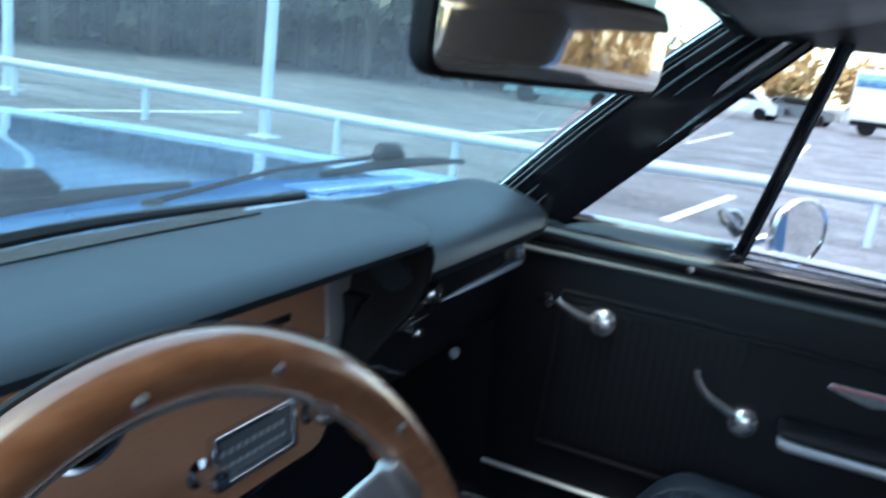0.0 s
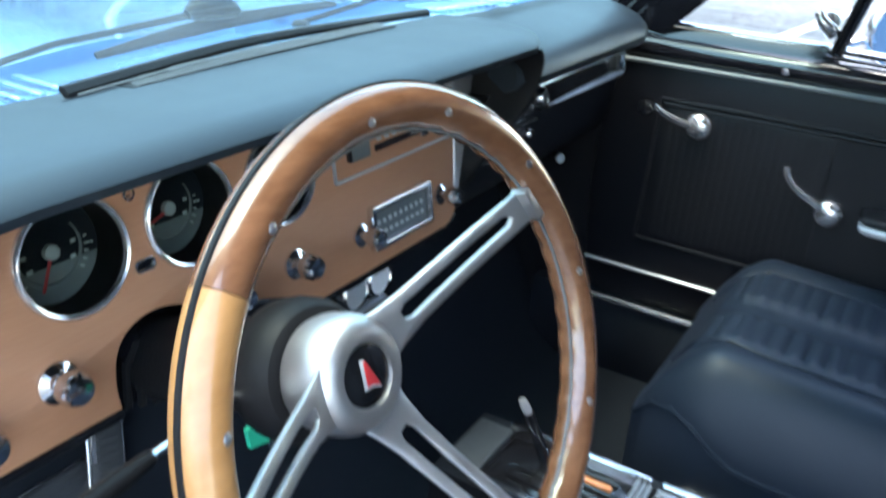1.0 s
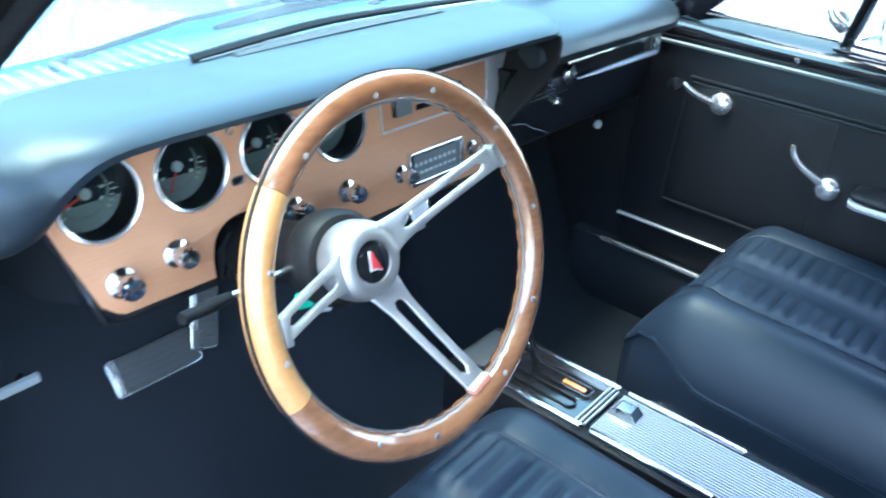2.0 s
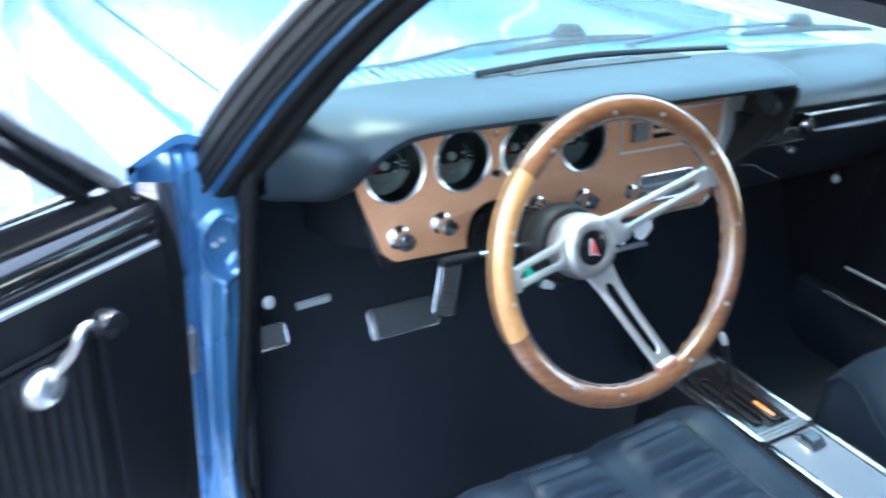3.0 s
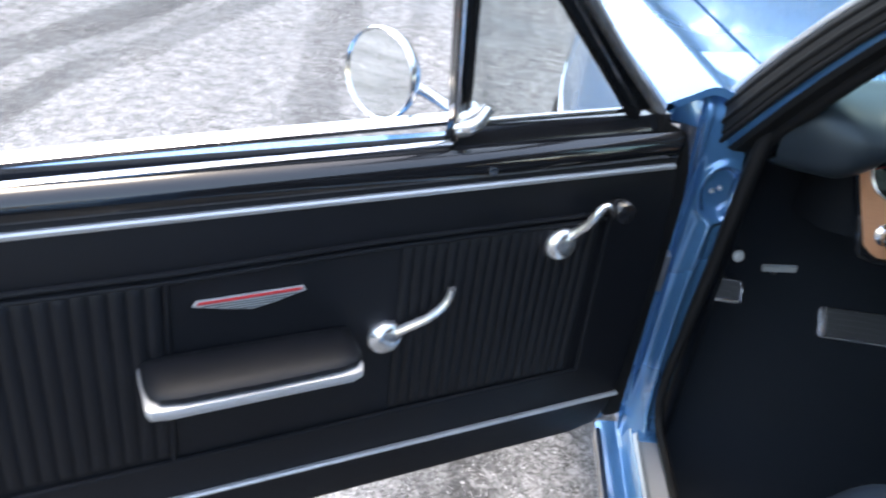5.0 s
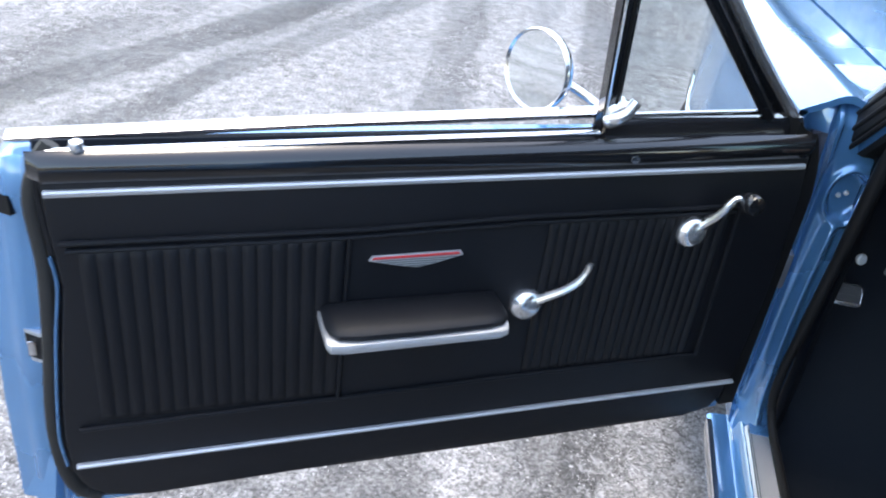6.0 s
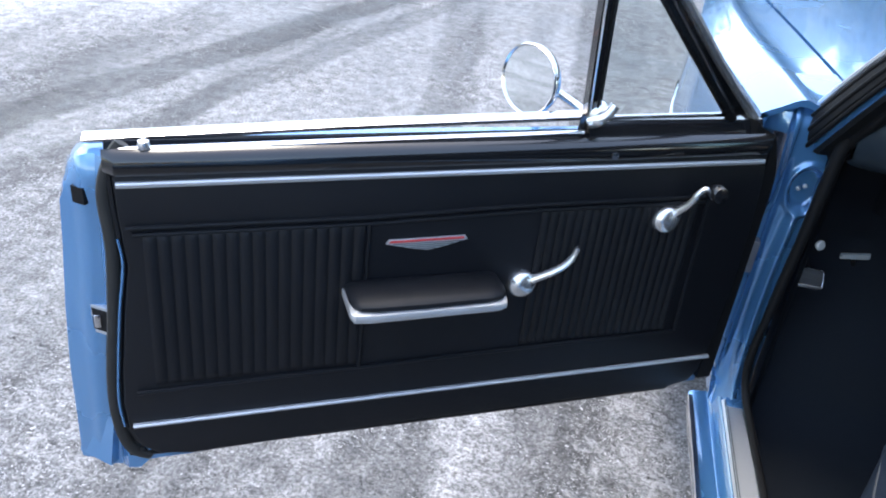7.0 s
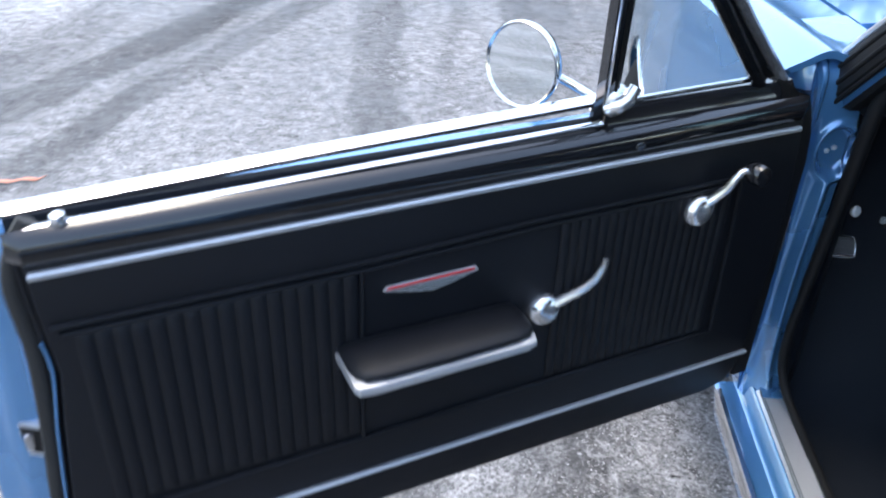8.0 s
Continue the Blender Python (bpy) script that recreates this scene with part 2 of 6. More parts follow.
# mesh helpers
def finish(bm, angle=0.65):
    bmesh.ops.remove_doubles(bm, verts=bm.verts, dist=1e-6)
    bmesh.ops.recalc_face_normals(bm, faces=bm.faces)
    for f in bm.faces:
        f.smooth = True
    for e in bm.edges:
        e.smooth = len(e.link_faces) == 2 and e.calc_face_angle(0) < angle
    return bm


MIRRORED = [False]


def mesh_object(name, bm, material):
    finish(bm)
    if MIRRORED[0]:
        bmesh.ops.scale(bm, vec=(-1, 1, 1), verts=bm.verts)
        bmesh.ops.reverse_faces(bm, faces=bm.faces)
    me = bpy.data.meshes.new(name)
    bm.to_mesh(me)
    bm.free()
    me.materials.append(material)
    return new(name, me)


def thing(name, at, label, category, group="", kind="", matrix=None):
    e = new(name)
    e.matrix_basis = matrix if matrix else Matrix.Translation(at)
    return tagged(e, label, category, group, kind)


def part(name, bm, material, parent, label="", local=False):
    """One mesh under a thing or a part. Its mesh is in world places, or (local) in those of its thing."""
    ob = mesh_object(name, bm, material)
    ob.parent = parent
    if parent.data is None and not local:
        ob.matrix_parent_inverse = parent.matrix_basis.inverted()
    return tagged(ob, label)


def solid(name, bm, material, label, category, group="", kind=""):
    return tagged(mesh_object(name, bm, material), label, category, group, kind)


def add_box(bm, lo, hi, bevel=0.0, seg=2, m=None):
    r = bmesh.ops.create_cube(bm, size=1)
    v = r["verts"]
    c = [(a + b) / 2 for a, b in zip(lo, hi)]
    s = [abs(b - a) for a, b in zip(lo, hi)]
    bmesh.ops.scale(bm, vec=s, verts=v)
    if bevel:
        e = list({e for x in v for e in x.link_edges})
        v = list({x for f in bmesh.ops.bevel(bm, geom=e, offset=min(bevel, min(s) * 0.49), segments=seg, profile=0.6, affect="EDGES")["faces"] for x in f.verts})
    bmesh.ops.translate(bm, vec=c, verts=v)
    if m:
        bmesh.ops.transform(bm, matrix=m, verts=v)
    return bm


def box(lo, hi, bevel=0.0, seg=2, m=None):
    return add_box(bmesh.new(), lo, hi, bevel, seg, m)


def add_loft(bm, rings, closed=True, cap=True, loop=False):
    vs = [[bm.verts.new(p) for p in ring] for ring in rings]
    pairs = list(zip(vs, vs[1:])) + ([(vs[-1], vs[0])] if loop else [])
    for a, b in pairs:
        n = len(a)
        for i in range(n if closed else n - 1):
            j = (i + 1) % n
            bm.faces.new((a[i], a[j], b[j], b[i]))
    if cap and closed and not loop:
        bm.faces.new(vs[0][::-1])
        bm.faces.new(vs[-1])
    return bm


def loft(rings, closed=True, cap=True, loop=False):
    return add_loft(bmesh.new(), rings, closed, cap, loop)


def add_tube(bm, pts, r, n=10, loop=False, flat=1.0):
    """A round (or flattened) bar along a polyline; r is one radius or one for each point."""
    p = [Vector(q) for q in pts]
    rs = r if isinstance(r, (list, tuple)) else [r] * len(p)
    rings, ref = [], None
    for i, q in enumerate(p):
        a = p[i - 1] if (i or loop) else q
        b = p[(i + 1) % len(p)] if (i < len(p) - 1 or loop) else q
        t = (b - a).normalized()
        if ref is None:
            ref = t.orthogonal().normalized()
        ref = (ref - t * ref.dot(t)).normalized()
        s = t.cross(ref)
        rings.append([q + rs[i] * (math.cos(k) * ref + flat * math.sin(k) * s) for k in (2 * math.pi * j / n for j in range(n))])
    return add_loft(bm, rings, True, True, loop)


def tube(pts, r, n=10, loop=False, flat=1.0):
    return add_tube(bmesh.new(), pts, r, n, loop, flat)


def add_lathe(bm, profile, n=24, m=None, hollow=False):
    """A turned form about z from (radius, height) pairs."""
    m = m or Matrix()
    rings = [[m @ Vector((max(r, 1e-4) * math.cos(k), max(r, 1e-4) * math.sin(k), h)) for k in (2 * math.pi * j / n for j in range(n))] for r, h in profile]
    return add_loft(bm, rings, loop=hollow)


def lathe(profile, n=24, m=None, hollow=False):
    """hollow: a closed ring with an open middle."""
    return add_lathe(bmesh.new(), profile, n, m, hollow)


def facing(at, way, up=(0, 0, 1)):
    """A frame at a place whose z axis points along way."""
    z = Vector(way).normalized()
    x = Vector(up).cross(z)
    x = x.normalized() if x.length > 1e-4 else z.orthogonal().normalized()
    y = z.cross(x)
    return Matrix(((x.x, y.x, z.x, at[0]), (x.y, y.y, z.y, at[1]), (x.z, y.z, z.z, at[2]), (0, 0, 0, 1)))


def plate(outer, holes, depth, bevel=0.0, m=None):
    """A flat plate of that depth (from z = 0 up) with real holes, in the xy plane of the frame m."""
    cu = bpy.data.curves.new("outline", "CURVE")
    cu.dimensions, cu.fill_mode = "2D", "BOTH"
    for ring in (outer, *holes):
        sp = cu.splines.new("POLY")
        sp.points.add(len(ring) - 1)
        for pt, (x, y) in zip(sp.points, ring):
            pt.co = (x, y, 0, 1)
        sp.use_cyclic_u = True
    cu.extrude, cu.bevel_depth, cu.bevel_resolution = max(depth / 2 - bevel, 1e-4), bevel, 1
    cu.offset = -bevel
    ob = new("outline", cu)
    me = bpy.data.meshes.new_from_object(ob.evaluated_get(bpy.context.evaluated_depsgraph_get()))
    bm = bmesh.new()
    bm.from_mesh(me)
    bpy.data.objects.remove(ob)
    bpy.data.curves.remove(cu)
    bpy.data.meshes.remove(me)
    bmesh.ops.translate(bm, vec=(0, 0, depth / 2), verts=bm.verts)
    if m:
        bmesh.ops.transform(bm, matrix=m, verts=bm.verts)
    return bm


def ring2(cx, cy, rx, ry=None, n=32):
    ry = ry or rx
    return [(cx + rx * math.cos(2 * math.pi * i / n), cy + ry * math.sin(2 * math.pi * i / n)) for i in range(n)]


def rrect(x0, y0, x1, y1, r, n=4):
    out = []
    for cx, cy, a in ((x1 - r, y1 - r, 0), (x0 + r, y1 - r, 90), (x0 + r, y0 + r, 180), (x1 - r, y0 + r, 270)):
        out += [(cx + r * math.cos(radians(a + 90 * i / n)), cy + r * math.sin(radians(a + 90 * i / n))) for i in range(n + 1)]
    return out


def smooth_path(pts, steps=6, loop=False):
    """Catmull-Rom through the points."""
    p = [Vector(q) for q in pts]
    n, out = len(p), []
    for i in range(n if loop else n - 1):
        a, b, c, d = (p[(i + k) % n] if loop else p[min(max(i + k, 0), n - 1)] for k in (-1, 0, 1, 2))
        for s in range(steps):
            t = s / steps
            out.append(0.5 * (2 * b + (c - a) * t + (2 * a - 5 * b + 4 * c - d) * t * t + (3 * b - a - 3 * c + d) * t ** 3))
    return out if loop else out + [p[-1]]


def grid(nx, ny, fn):
    """An open sheet: fn(s, t) gives the place for s, t in 0..1."""
    bm = bmesh.new()
    v = [[bm.verts.new(fn(i / nx, j / ny)) for j in range(ny + 1)] for i in range(nx + 1)]
    for i in range(nx):
        for j in range(ny):
            bm.faces.new((v[i][j], v[i + 1][j], v[i + 1][j + 1], v[i][j + 1]))
    return bm


def shell(nx, ny, fn, thick=0.02, way=(0, 0, -1)):
    """A sheet with thickness: fn's surface and its copy pushed along way."""
    d = Vector(way) * thick
    bm = bmesh.new()
    top = [[bm.verts.new(fn(i / nx, j / ny)) for j in range(ny + 1)] for i in range(nx + 1)]
    low = [[bm.verts.new(Vector(fn(i / nx, j / ny)) + d) for j in range(ny + 1)] for i in range(nx + 1)]
    for i in range(nx):
        for j in range(ny):
            bm.faces.new((top[i][j], top[i + 1][j], top[i + 1][j + 1], top[i][j + 1]))
            bm.faces.new((low[i][j], low[i][j + 1], low[i + 1][j + 1], low[i + 1][j]))
    for i in range(nx):
        bm.faces.new((top[i][0], low[i][0], low[i + 1][0], top[i + 1][0]))
        bm.faces.new((top[i][ny], top[i + 1][ny], low[i + 1][ny], low[i][ny]))
    for j in range(ny):
        bm.faces.new((top[0][j], top[0][j + 1], low[0][j + 1], low[0][j]))
        bm.faces.new((top[nx][j], low[nx][j], low[nx][j + 1], top[nx][j + 1]))
    return bm


def lerp(a, b, t):
    return a + (b - a) * t


# ground and what stands on the lot
def ground_sheet():
    bm = bmesh.new()
    xs = [-400, -120, -40, -16, -8, -4, 0, 4, 8, 16, 40, 120, 400]
    v = [[bm.verts.new((x, y, 0)) for y in xs] for x in xs]
    for i in range(len(xs) - 1):
        for j in range(len(xs) - 1):
            bm.faces.new((v[i][j], v[i + 1][j], v[i + 1][j + 1], v[i][j + 1]))
    return bm


solid("ground", ground_sheet(), ASPHALT, "worn grey asphalt lot with pale gritty patches", "asphalt", kind="structure")
for a, b in (((7.03, 1.01), (9.82, 0.72)), ((17.3, 0.41), (25.5, 0.31)), ((18.6, 2.69), (26.9, 2.62)), ((5.98, 8.75), (9.91, 8.32)), ((12.0, -3.2), (17.0, -3.4)), ((12, 5.4), (17, 5.2))):
    d = (Vector(b) - Vector(a)).normalized()
    p = Vector((-d.y, d.x)) * 0.06
    q = [(*(Vector(a) + p), 0.004), (*(Vector(b) + p), 0.004), (*(Vector(b) - p), 0.004), (*(Vector(a) - p), 0.004)]
    solid("parking_line", loft([[(x, y, 0.0008) for x, y, z in q], q]), LINE, "worn white painted parking line on the asphalt", "parking line", "parking lines", "structure")

rail = thing("pipe_rail", (7.9, 4, 0), "long pale blue-grey pipe barrier on short posts", "railing")
RAIL = [(7.95, -9, 0.45), (7.65, -0.7, 0.45), (7.42, 1.4, 0.44), (7.15, 2.8, 0.45), (7.1, 4.2, 0.45), (7.28, 5.84, 0.45), (7.34, 7.8, 0.45), (7.40, 10.8, 0.45), (7.5, 19.0, 0.45)]
part("pipe", tube(smooth_path(RAIL, 5), 0.06, 10), GALV, rail)
for x, y in ((7.40, 10.3), (7.33, 7.75), (7.13, 4.7), (7.12, 3.25), (7.65, -0.7), (7.8, -4.0)):
    part("post", lathe([(0.045, -0.05), (0.045, 0.44)], 10, Matrix.Translation((x, y, 0))), GALV, rail)
for x, y, h in ((7.65, 6.09, 7.0), (7.75, 10.9, 7.0)):
    e = thing("lamp_pole", (x, y, 0), "tall pale blue-grey metal light pole in the lot", "light pole", "light poles")
    part("pole", lathe([(0.11, 0), (0.11, 0.03), (0.075, 0.05), (0.05, h)], 12, Matrix.Translation((x, y, 0))), GALV, e)
    part("base_plate", box((x - 0.16, y - 0.16, 0), (x + 0.16, y + 0.16, 0.025), 0.006), GALV, e)


def tree(at, h, crown_r, leaf, seed, bare=0.0, n=260, size=0.5):
    rnd = random.Random(seed)
    e = thing("tree", at, "bare-limbed dull brown tree at the edge of the lot" if leaf is LEAFDULL else "golden autumn tree beyond the lot", "tree", "trees")
    base = Vector(at)
    bm = bmesh.new()
    top = base + Vector((rnd.uniform(-0.5, 0.5), rnd.uniform(-0.5, 0.5), h * 0.8))
    add_tube(bm, [base, base.lerp(top, 0.4) + Vector((rnd.uniform(-0.2, 0.2), 0, 0)), top], [h * 0.022, h * 0.015, h * 0.004], 7)
    tips = []
    for k in range(9):
        a, z = rnd.uniform(0, 6.28), rnd.uniform(0.25, 0.75)
        p = base.lerp(top, z)
        q = p + Vector((math.cos(a), math.sin(a), rnd.uniform(0.4, 1.0))) * crown_r * rnd.uniform(0.5, 0.95)
        add_tube(bm, [p, p.lerp(q, 0.5) + Vector((0, 0, -0.1)), q], [h * 0.008, h * 0.005, h * 0.002], 5)
        tips += [p.lerp(q, 0.6), q]
    part("trunk", bm, BARK, e)
    bm = bmesh.new()
    for k in range(n):
        c = rnd.choice(tips) + Vector((rnd.gauss(0, 1), rnd.gauss(0, 1), rnd.gauss(0, 0.9))) * crown_r * 0.3
        u, v = Vector((rnd.gauss(0, 1), rnd.gauss(0, 1), rnd.gauss(0, 1))).normalized(), Vector((rnd.gauss(0, 1), rnd.gauss(0, 1), rnd.gauss(0, 1))).normalized()
        s = size * rnd.uniform(0.5, 1.2)
        bm.faces.new([bm.verts.new(c + s * w) for w in (u, 0.6 * v, -0.8 * u, -0.5 * v - 0.2 * u)])
    part("crown", bm, leaf, e)


rnd = random.Random(5)
for k in range(34):
    s = k / 33
    d = rnd.uniform(34, 46)
    a = radians(lerp(68, 22, s) + rnd.uniform(-1, 1))
    tree((d * math.cos(a), d * math.sin(a), 0), rnd.uniform(11, 18), rnd.uniform(2.6, 4.2), LEAFDULL, k, n=620, size=0.48)
for k in range(9):
    a = radians(lerp(20, -14, k / 8))
    d = rnd.uniform(62, 80)
    tree((d * math.cos(a), d * math.sin(a), 0), rnd.uniform(4.5, 6.5), 2.0, LEAFGOLD if k % 3 else LEAFDULL, 60 + k, n=800, size=0.5)
for k in range(8):
    a = radians(-38 - 9 * k)
    d = rnd.uniform(38, 50)
    tree((d * math.cos(a), d * math.sin(a), 0), rnd.uniform(10, 14), 4.2, LEAFGOLD, 80 + k, n=800, size=0.5)
# unseen trees added on the left to close the horizon and darken reflections
for k in range(16):
    a = radians(100 + 9.5 * k)
    d = rnd.uniform(34, 52)
    tree((d * math.cos(a), d * math.sin(a), 0), rnd.uniform(8, 13), 3.6, LEAFDULL, 120 + k, n=420, size=0.6)


def woods(r0, r1, a0, a1, count, seed, hmax):
    """A far belt of brush, countless small ragged clumps and stems."""
    rnd = random.Random(seed)
    bm = bmesh.new()
    for k in range(count):
        a, d = radians(rnd.uniform(a0, a1)), rnd.uniform(r0, r1)
        z = rnd.uniform(0, 1) ** 1.2 * hmax
        c = Vector((d * math.cos(a), d * math.sin(a), z))
        s = rnd.uniform(0.25, 0.8)
        u, v = Vector((rnd.gauss(0, 1), rnd.gauss(0, 1), rnd.gauss(0, 1))).normalized(), Vector((rnd.gauss(0, 1), rnd.gauss(0, 1), rnd.gauss(0, 1))).normalized()
        bm.faces.new([bm.verts.new(c + s * w) for w in (u, 0.7 * v, -0.8 * u, -0.6 * v)])
    return bm


solid("wooded_slope", shell(60, 6, lambda s, t: (lerp(58, 66, t) * math.cos(radians(lerp(12, 85, s))), lerp(58, 66, t) * math.sin(radians(lerp(12, 85, s))), t * (17 + 2 * math.sin(s * 40) + 1.3 * math.sin(s * 97))), 0.3, (0.7, 0.7, 0)), LEAFDULL, "dull brown wooded slope beyond the lot", "wooded slope", kind="structure")
solid("brush", woods(38, 52, -82, -28, 6000, 9, 9), LEAFGOLD, "golden autumn brush along the lot", "brush", kind="stuff")
for k in range(15):
    a = radians(66 + 4.4 * k)
    d = rnd.uniform(38, 46)
    tree((d * math.cos(a), d * math.sin(a), 0), rnd.uniform(8.5, 11.5), 3.4, LEAFDULL, 150 + k, n=420, size=0.6)
solid("woods", woods(42, 52, 74, 128, 6500, 6, 10), LEAFDULL, "dull brown winter woods ahead of the lot", "woods", kind="stuff")
solid("woods", woods(44, 56, 16, 78, 14000, 3, 15), LEAFDULL, "dull brown and green winter woods beyond the lot", "woods", kind="stuff")


def far_car(at, yaw, paint, label):
    m = Matrix.Translation(at) @ Matrix.Rotation(radians(yaw), 4, "Z")
    e = thing("parked_car", at, label, "car", "parked cars", matrix=m)
    prof = [(-2.2, 0.35), (-2.2, 0.85), (-1.5, 0.95), (-0.9, 1.42), (0.6, 1.45), (1.2, 0.98), (2.1, 0.85), (2.25, 0.35)]
    part("body", loft([[(x, y * (0.8 if z > 1.1 else 1), z) for x, z in prof] for y in (-0.9, 0.9)]), paint, e, local=True)
    part("window", loft([[(x, y, z) for x, z in ((-1.25, 1.0), (-0.85, 1.36), (0.55, 1.38), (1.0, 1.0))] for y in (-0.88, 0.88)]), GLOSSBLACK, e, local=True)
    for x in (-1.4, 1.4):
        for y in (-0.85, 0.85):
            part("wheel", lathe([(0.2, -0.1), (0.33, -0.1), (0.33, 0.1), (0.2, 0.1)], 16, facing((x, y, 0.33), (0, 1, 0))), RUBBER, e, local=True)


far_car((30, 9.2, 0), 100, CARTEAL, "teal parked car beyond the pipe barrier")
for k, (x, y, c, t) in enumerate(((47, 4.6, CARPALE, "silver"), (49, 1.8, CARDARK, "dark"), (47, 7.6, CARDARK, "dark"), (62, 3.0, CARPALE, "silver"))):
    far_car((x, y, 0), 80, c, t + " parked car far across the lot")
e = thing("box_trailer", (42, -3, 0), "white box trailer with a blue stripe parked in the lot", "trailer")
part("box", box((42.0, -6.5, 0.7), (44.5, -0.75, 3.0), 0.05), VANWHITE, e)
part("stripe", box((41.97, -6.4, 2.2), (41.997, -0.8, 2.8), 0.005), PAINT, e)
for y in (-5.2, -4.4, -1.6):
    part("wheel", lathe([(0.2, -0.12), (0.4, -0.12), (0.4, 0.12), (0.2, 0.12)], 16, facing((42.3, y, 0.4), (1, 0, 0))), RUBBER, e)
part("chassis", box((42.1, -6.3, 0.45), (44.4, -0.9, 0.7), 0.02), RUBBER, e)
st = [(-3.02 + 0.02 * k, 1.53 + 0.008 * k + 0.004 * math.sin(k * 1.7), 0.003 + 0.008 * abs(math.sin(k * 0.9))) for k in range(9)]
solid("plastic_strip", loft([[(x - 0.004, y - 0.007, z), (x + 0.004, y + 0.007, z + 0.004), (x + 0.004, y + 0.007, z + 0.007), (x - 0.004, y - 0.007, z + 0.003)] for x, y, z in st]), ORANGE, "crumpled orange-red plastic strip lying on the asphalt", "litter")


# the car's body
car = thing("classic_car", (0, 0, 0), "blue metallic two-door classic car with its cabin open to view", "car")


def fender_top(y):
    return 0.985 - 0.035 * max(0.0, (y - 0.3) / 1.4) ** 1.5


def hood_edge(y):
    return lerp(0.690, 0.745, (y - 0.5) / 1.4)


def hood_surface(s, t):
    y = lerp(0.47, 1.9, t)
    x = lerp(-1, 1, s) * (hood_edge(y) - 0.004)
    c = 1 - abs(2 * s - 1) ** 2.4
    ridge = 0.010 * math.exp(-((abs(x) - 0.20) / 0.11) ** 2)
    return (x, y, fender_top(y) + 0.012 + 0.028 * c + ridge - 0.05 * max(0, t - 0.9) ** 1.2)


part("hood", shell(40, 24, hood_surface, 0.02), PAINT, car)


def fender_side(y):
    """Half width of the body at the fender's shoulder."""
    return 0.850 + 0.050 * max(0.0, min(1.0, (y - 0.3) / 0.5)) - 0.088 * max(0.0, (y - 1.1) / 0.85)


def arch_low(y, cy=1.26, r=0.37):
    k = abs(y - cy) / r
    return max(0.27, 0.34 + 0.355 * (1 - k ** 2.8) ** (1 / 2.8)) if k < 1 else 0.27


def fender_out(y, z):
    """Half width of the flank at a height: a slight swell under the shoulder, tucked in towards the sill."""
    q = (fender_top(y) - 0.02 - z) / 0.70
    return fender_side(y) + 0.014 * math.sin(math.pi * min(1, max(0, q) * 1.2)) - 0.10 * max(0, q - 0.50) ** 1.2


def fender(side):
    def top(s, t):
        y = lerp(0.300, 1.95, t)
        x = lerp(hood_edge(y) + 0.004, fender_side(y), s)
        z = fender_top(y) + 0.014 * math.exp(-((s - 0.62) / 0.16) ** 2) - 0.02 * s ** 6 + 0.01 * (1 - s) ** 2
        return (side * x, y, z)

    def flank(s, t):
        y = lerp(0.300, 1.95, t)
        zt, zb = fender_top(y) - 0.02, max(arch_low(y), 0.27 + 0.20 * max(0, min(1, (0.56 - y) / 0.16)))
        z = lerp(zt, zb, s)
        x = fender_out(y, z)
        return (side * x, y, z)

    f = part("fender", shell(14, 26, top, 0.012), PAINT, car)
    part("fender_flank", shell(14, 60, flank, 0.012, (-side, 0, 0)), PAINT, f)
    pts = []
    for k in range(25):
        y = 1.26 - 0.369 * math.cos(math.pi * k / 24)
        z = arch_low(y)
        pts.append((side * (fender_out(y, z) + 0.002), y, z))
    part("arch_moulding", tube(pts, 0.0035, 8), CHROME, f, "chrome wheel-arch moulding")


for side in (-1, 1):
    fender(side)


def cowl_surface(s, t):
    x = lerp(-0.70, 0.70, s)
    bow = 0.05 * (x / 0.70) ** 2
    return (x, lerp(0.345 - bow, 0.478, t), lerp(1.012, 1.004, t) + 0.012 * (1 - (x / 0.7) ** 2) - 0.02 * (abs(x) / 0.7) ** 3)


cowl = part("cowl", shell(28, 4, cowl_surface, 0.015), PAINT, car)
slat = part("cowl_louvre", box((-0.0035, -0.036, -0.002), (0.0035, 0.036, 0.002), 0.001, 1), PAINT, cowl)
for k in range(60):
    x = lerp(-0.60, 0.60, k / 59)
    if abs(x) > 0.30:
        s2 = slat if k == 0 else new("cowl_louvre", slat.data)
        s2.parent = cowl
        s2.location = (x, 0.418 - 0.04 * (x / 0.7) ** 2, 1.0095 + 0.0122 * (1 - (x / 0.7) ** 2))

# hinge pillar of the driver's side: a pressed panel with folds, a bolt boss and a flared foot
def jamb_edge(z):
    if z < 0.46:
        return lerp(-0.778, -0.801, min(1, max(0, (z - 0.39) / 0.07)))
    k = min(1, max(0, (z - 0.775) / 0.035))
    return lerp(-0.801, -0.786, k * k * (3 - 2 * k)) - 0.008 * max(0, (z - 0.84) / 0.1)


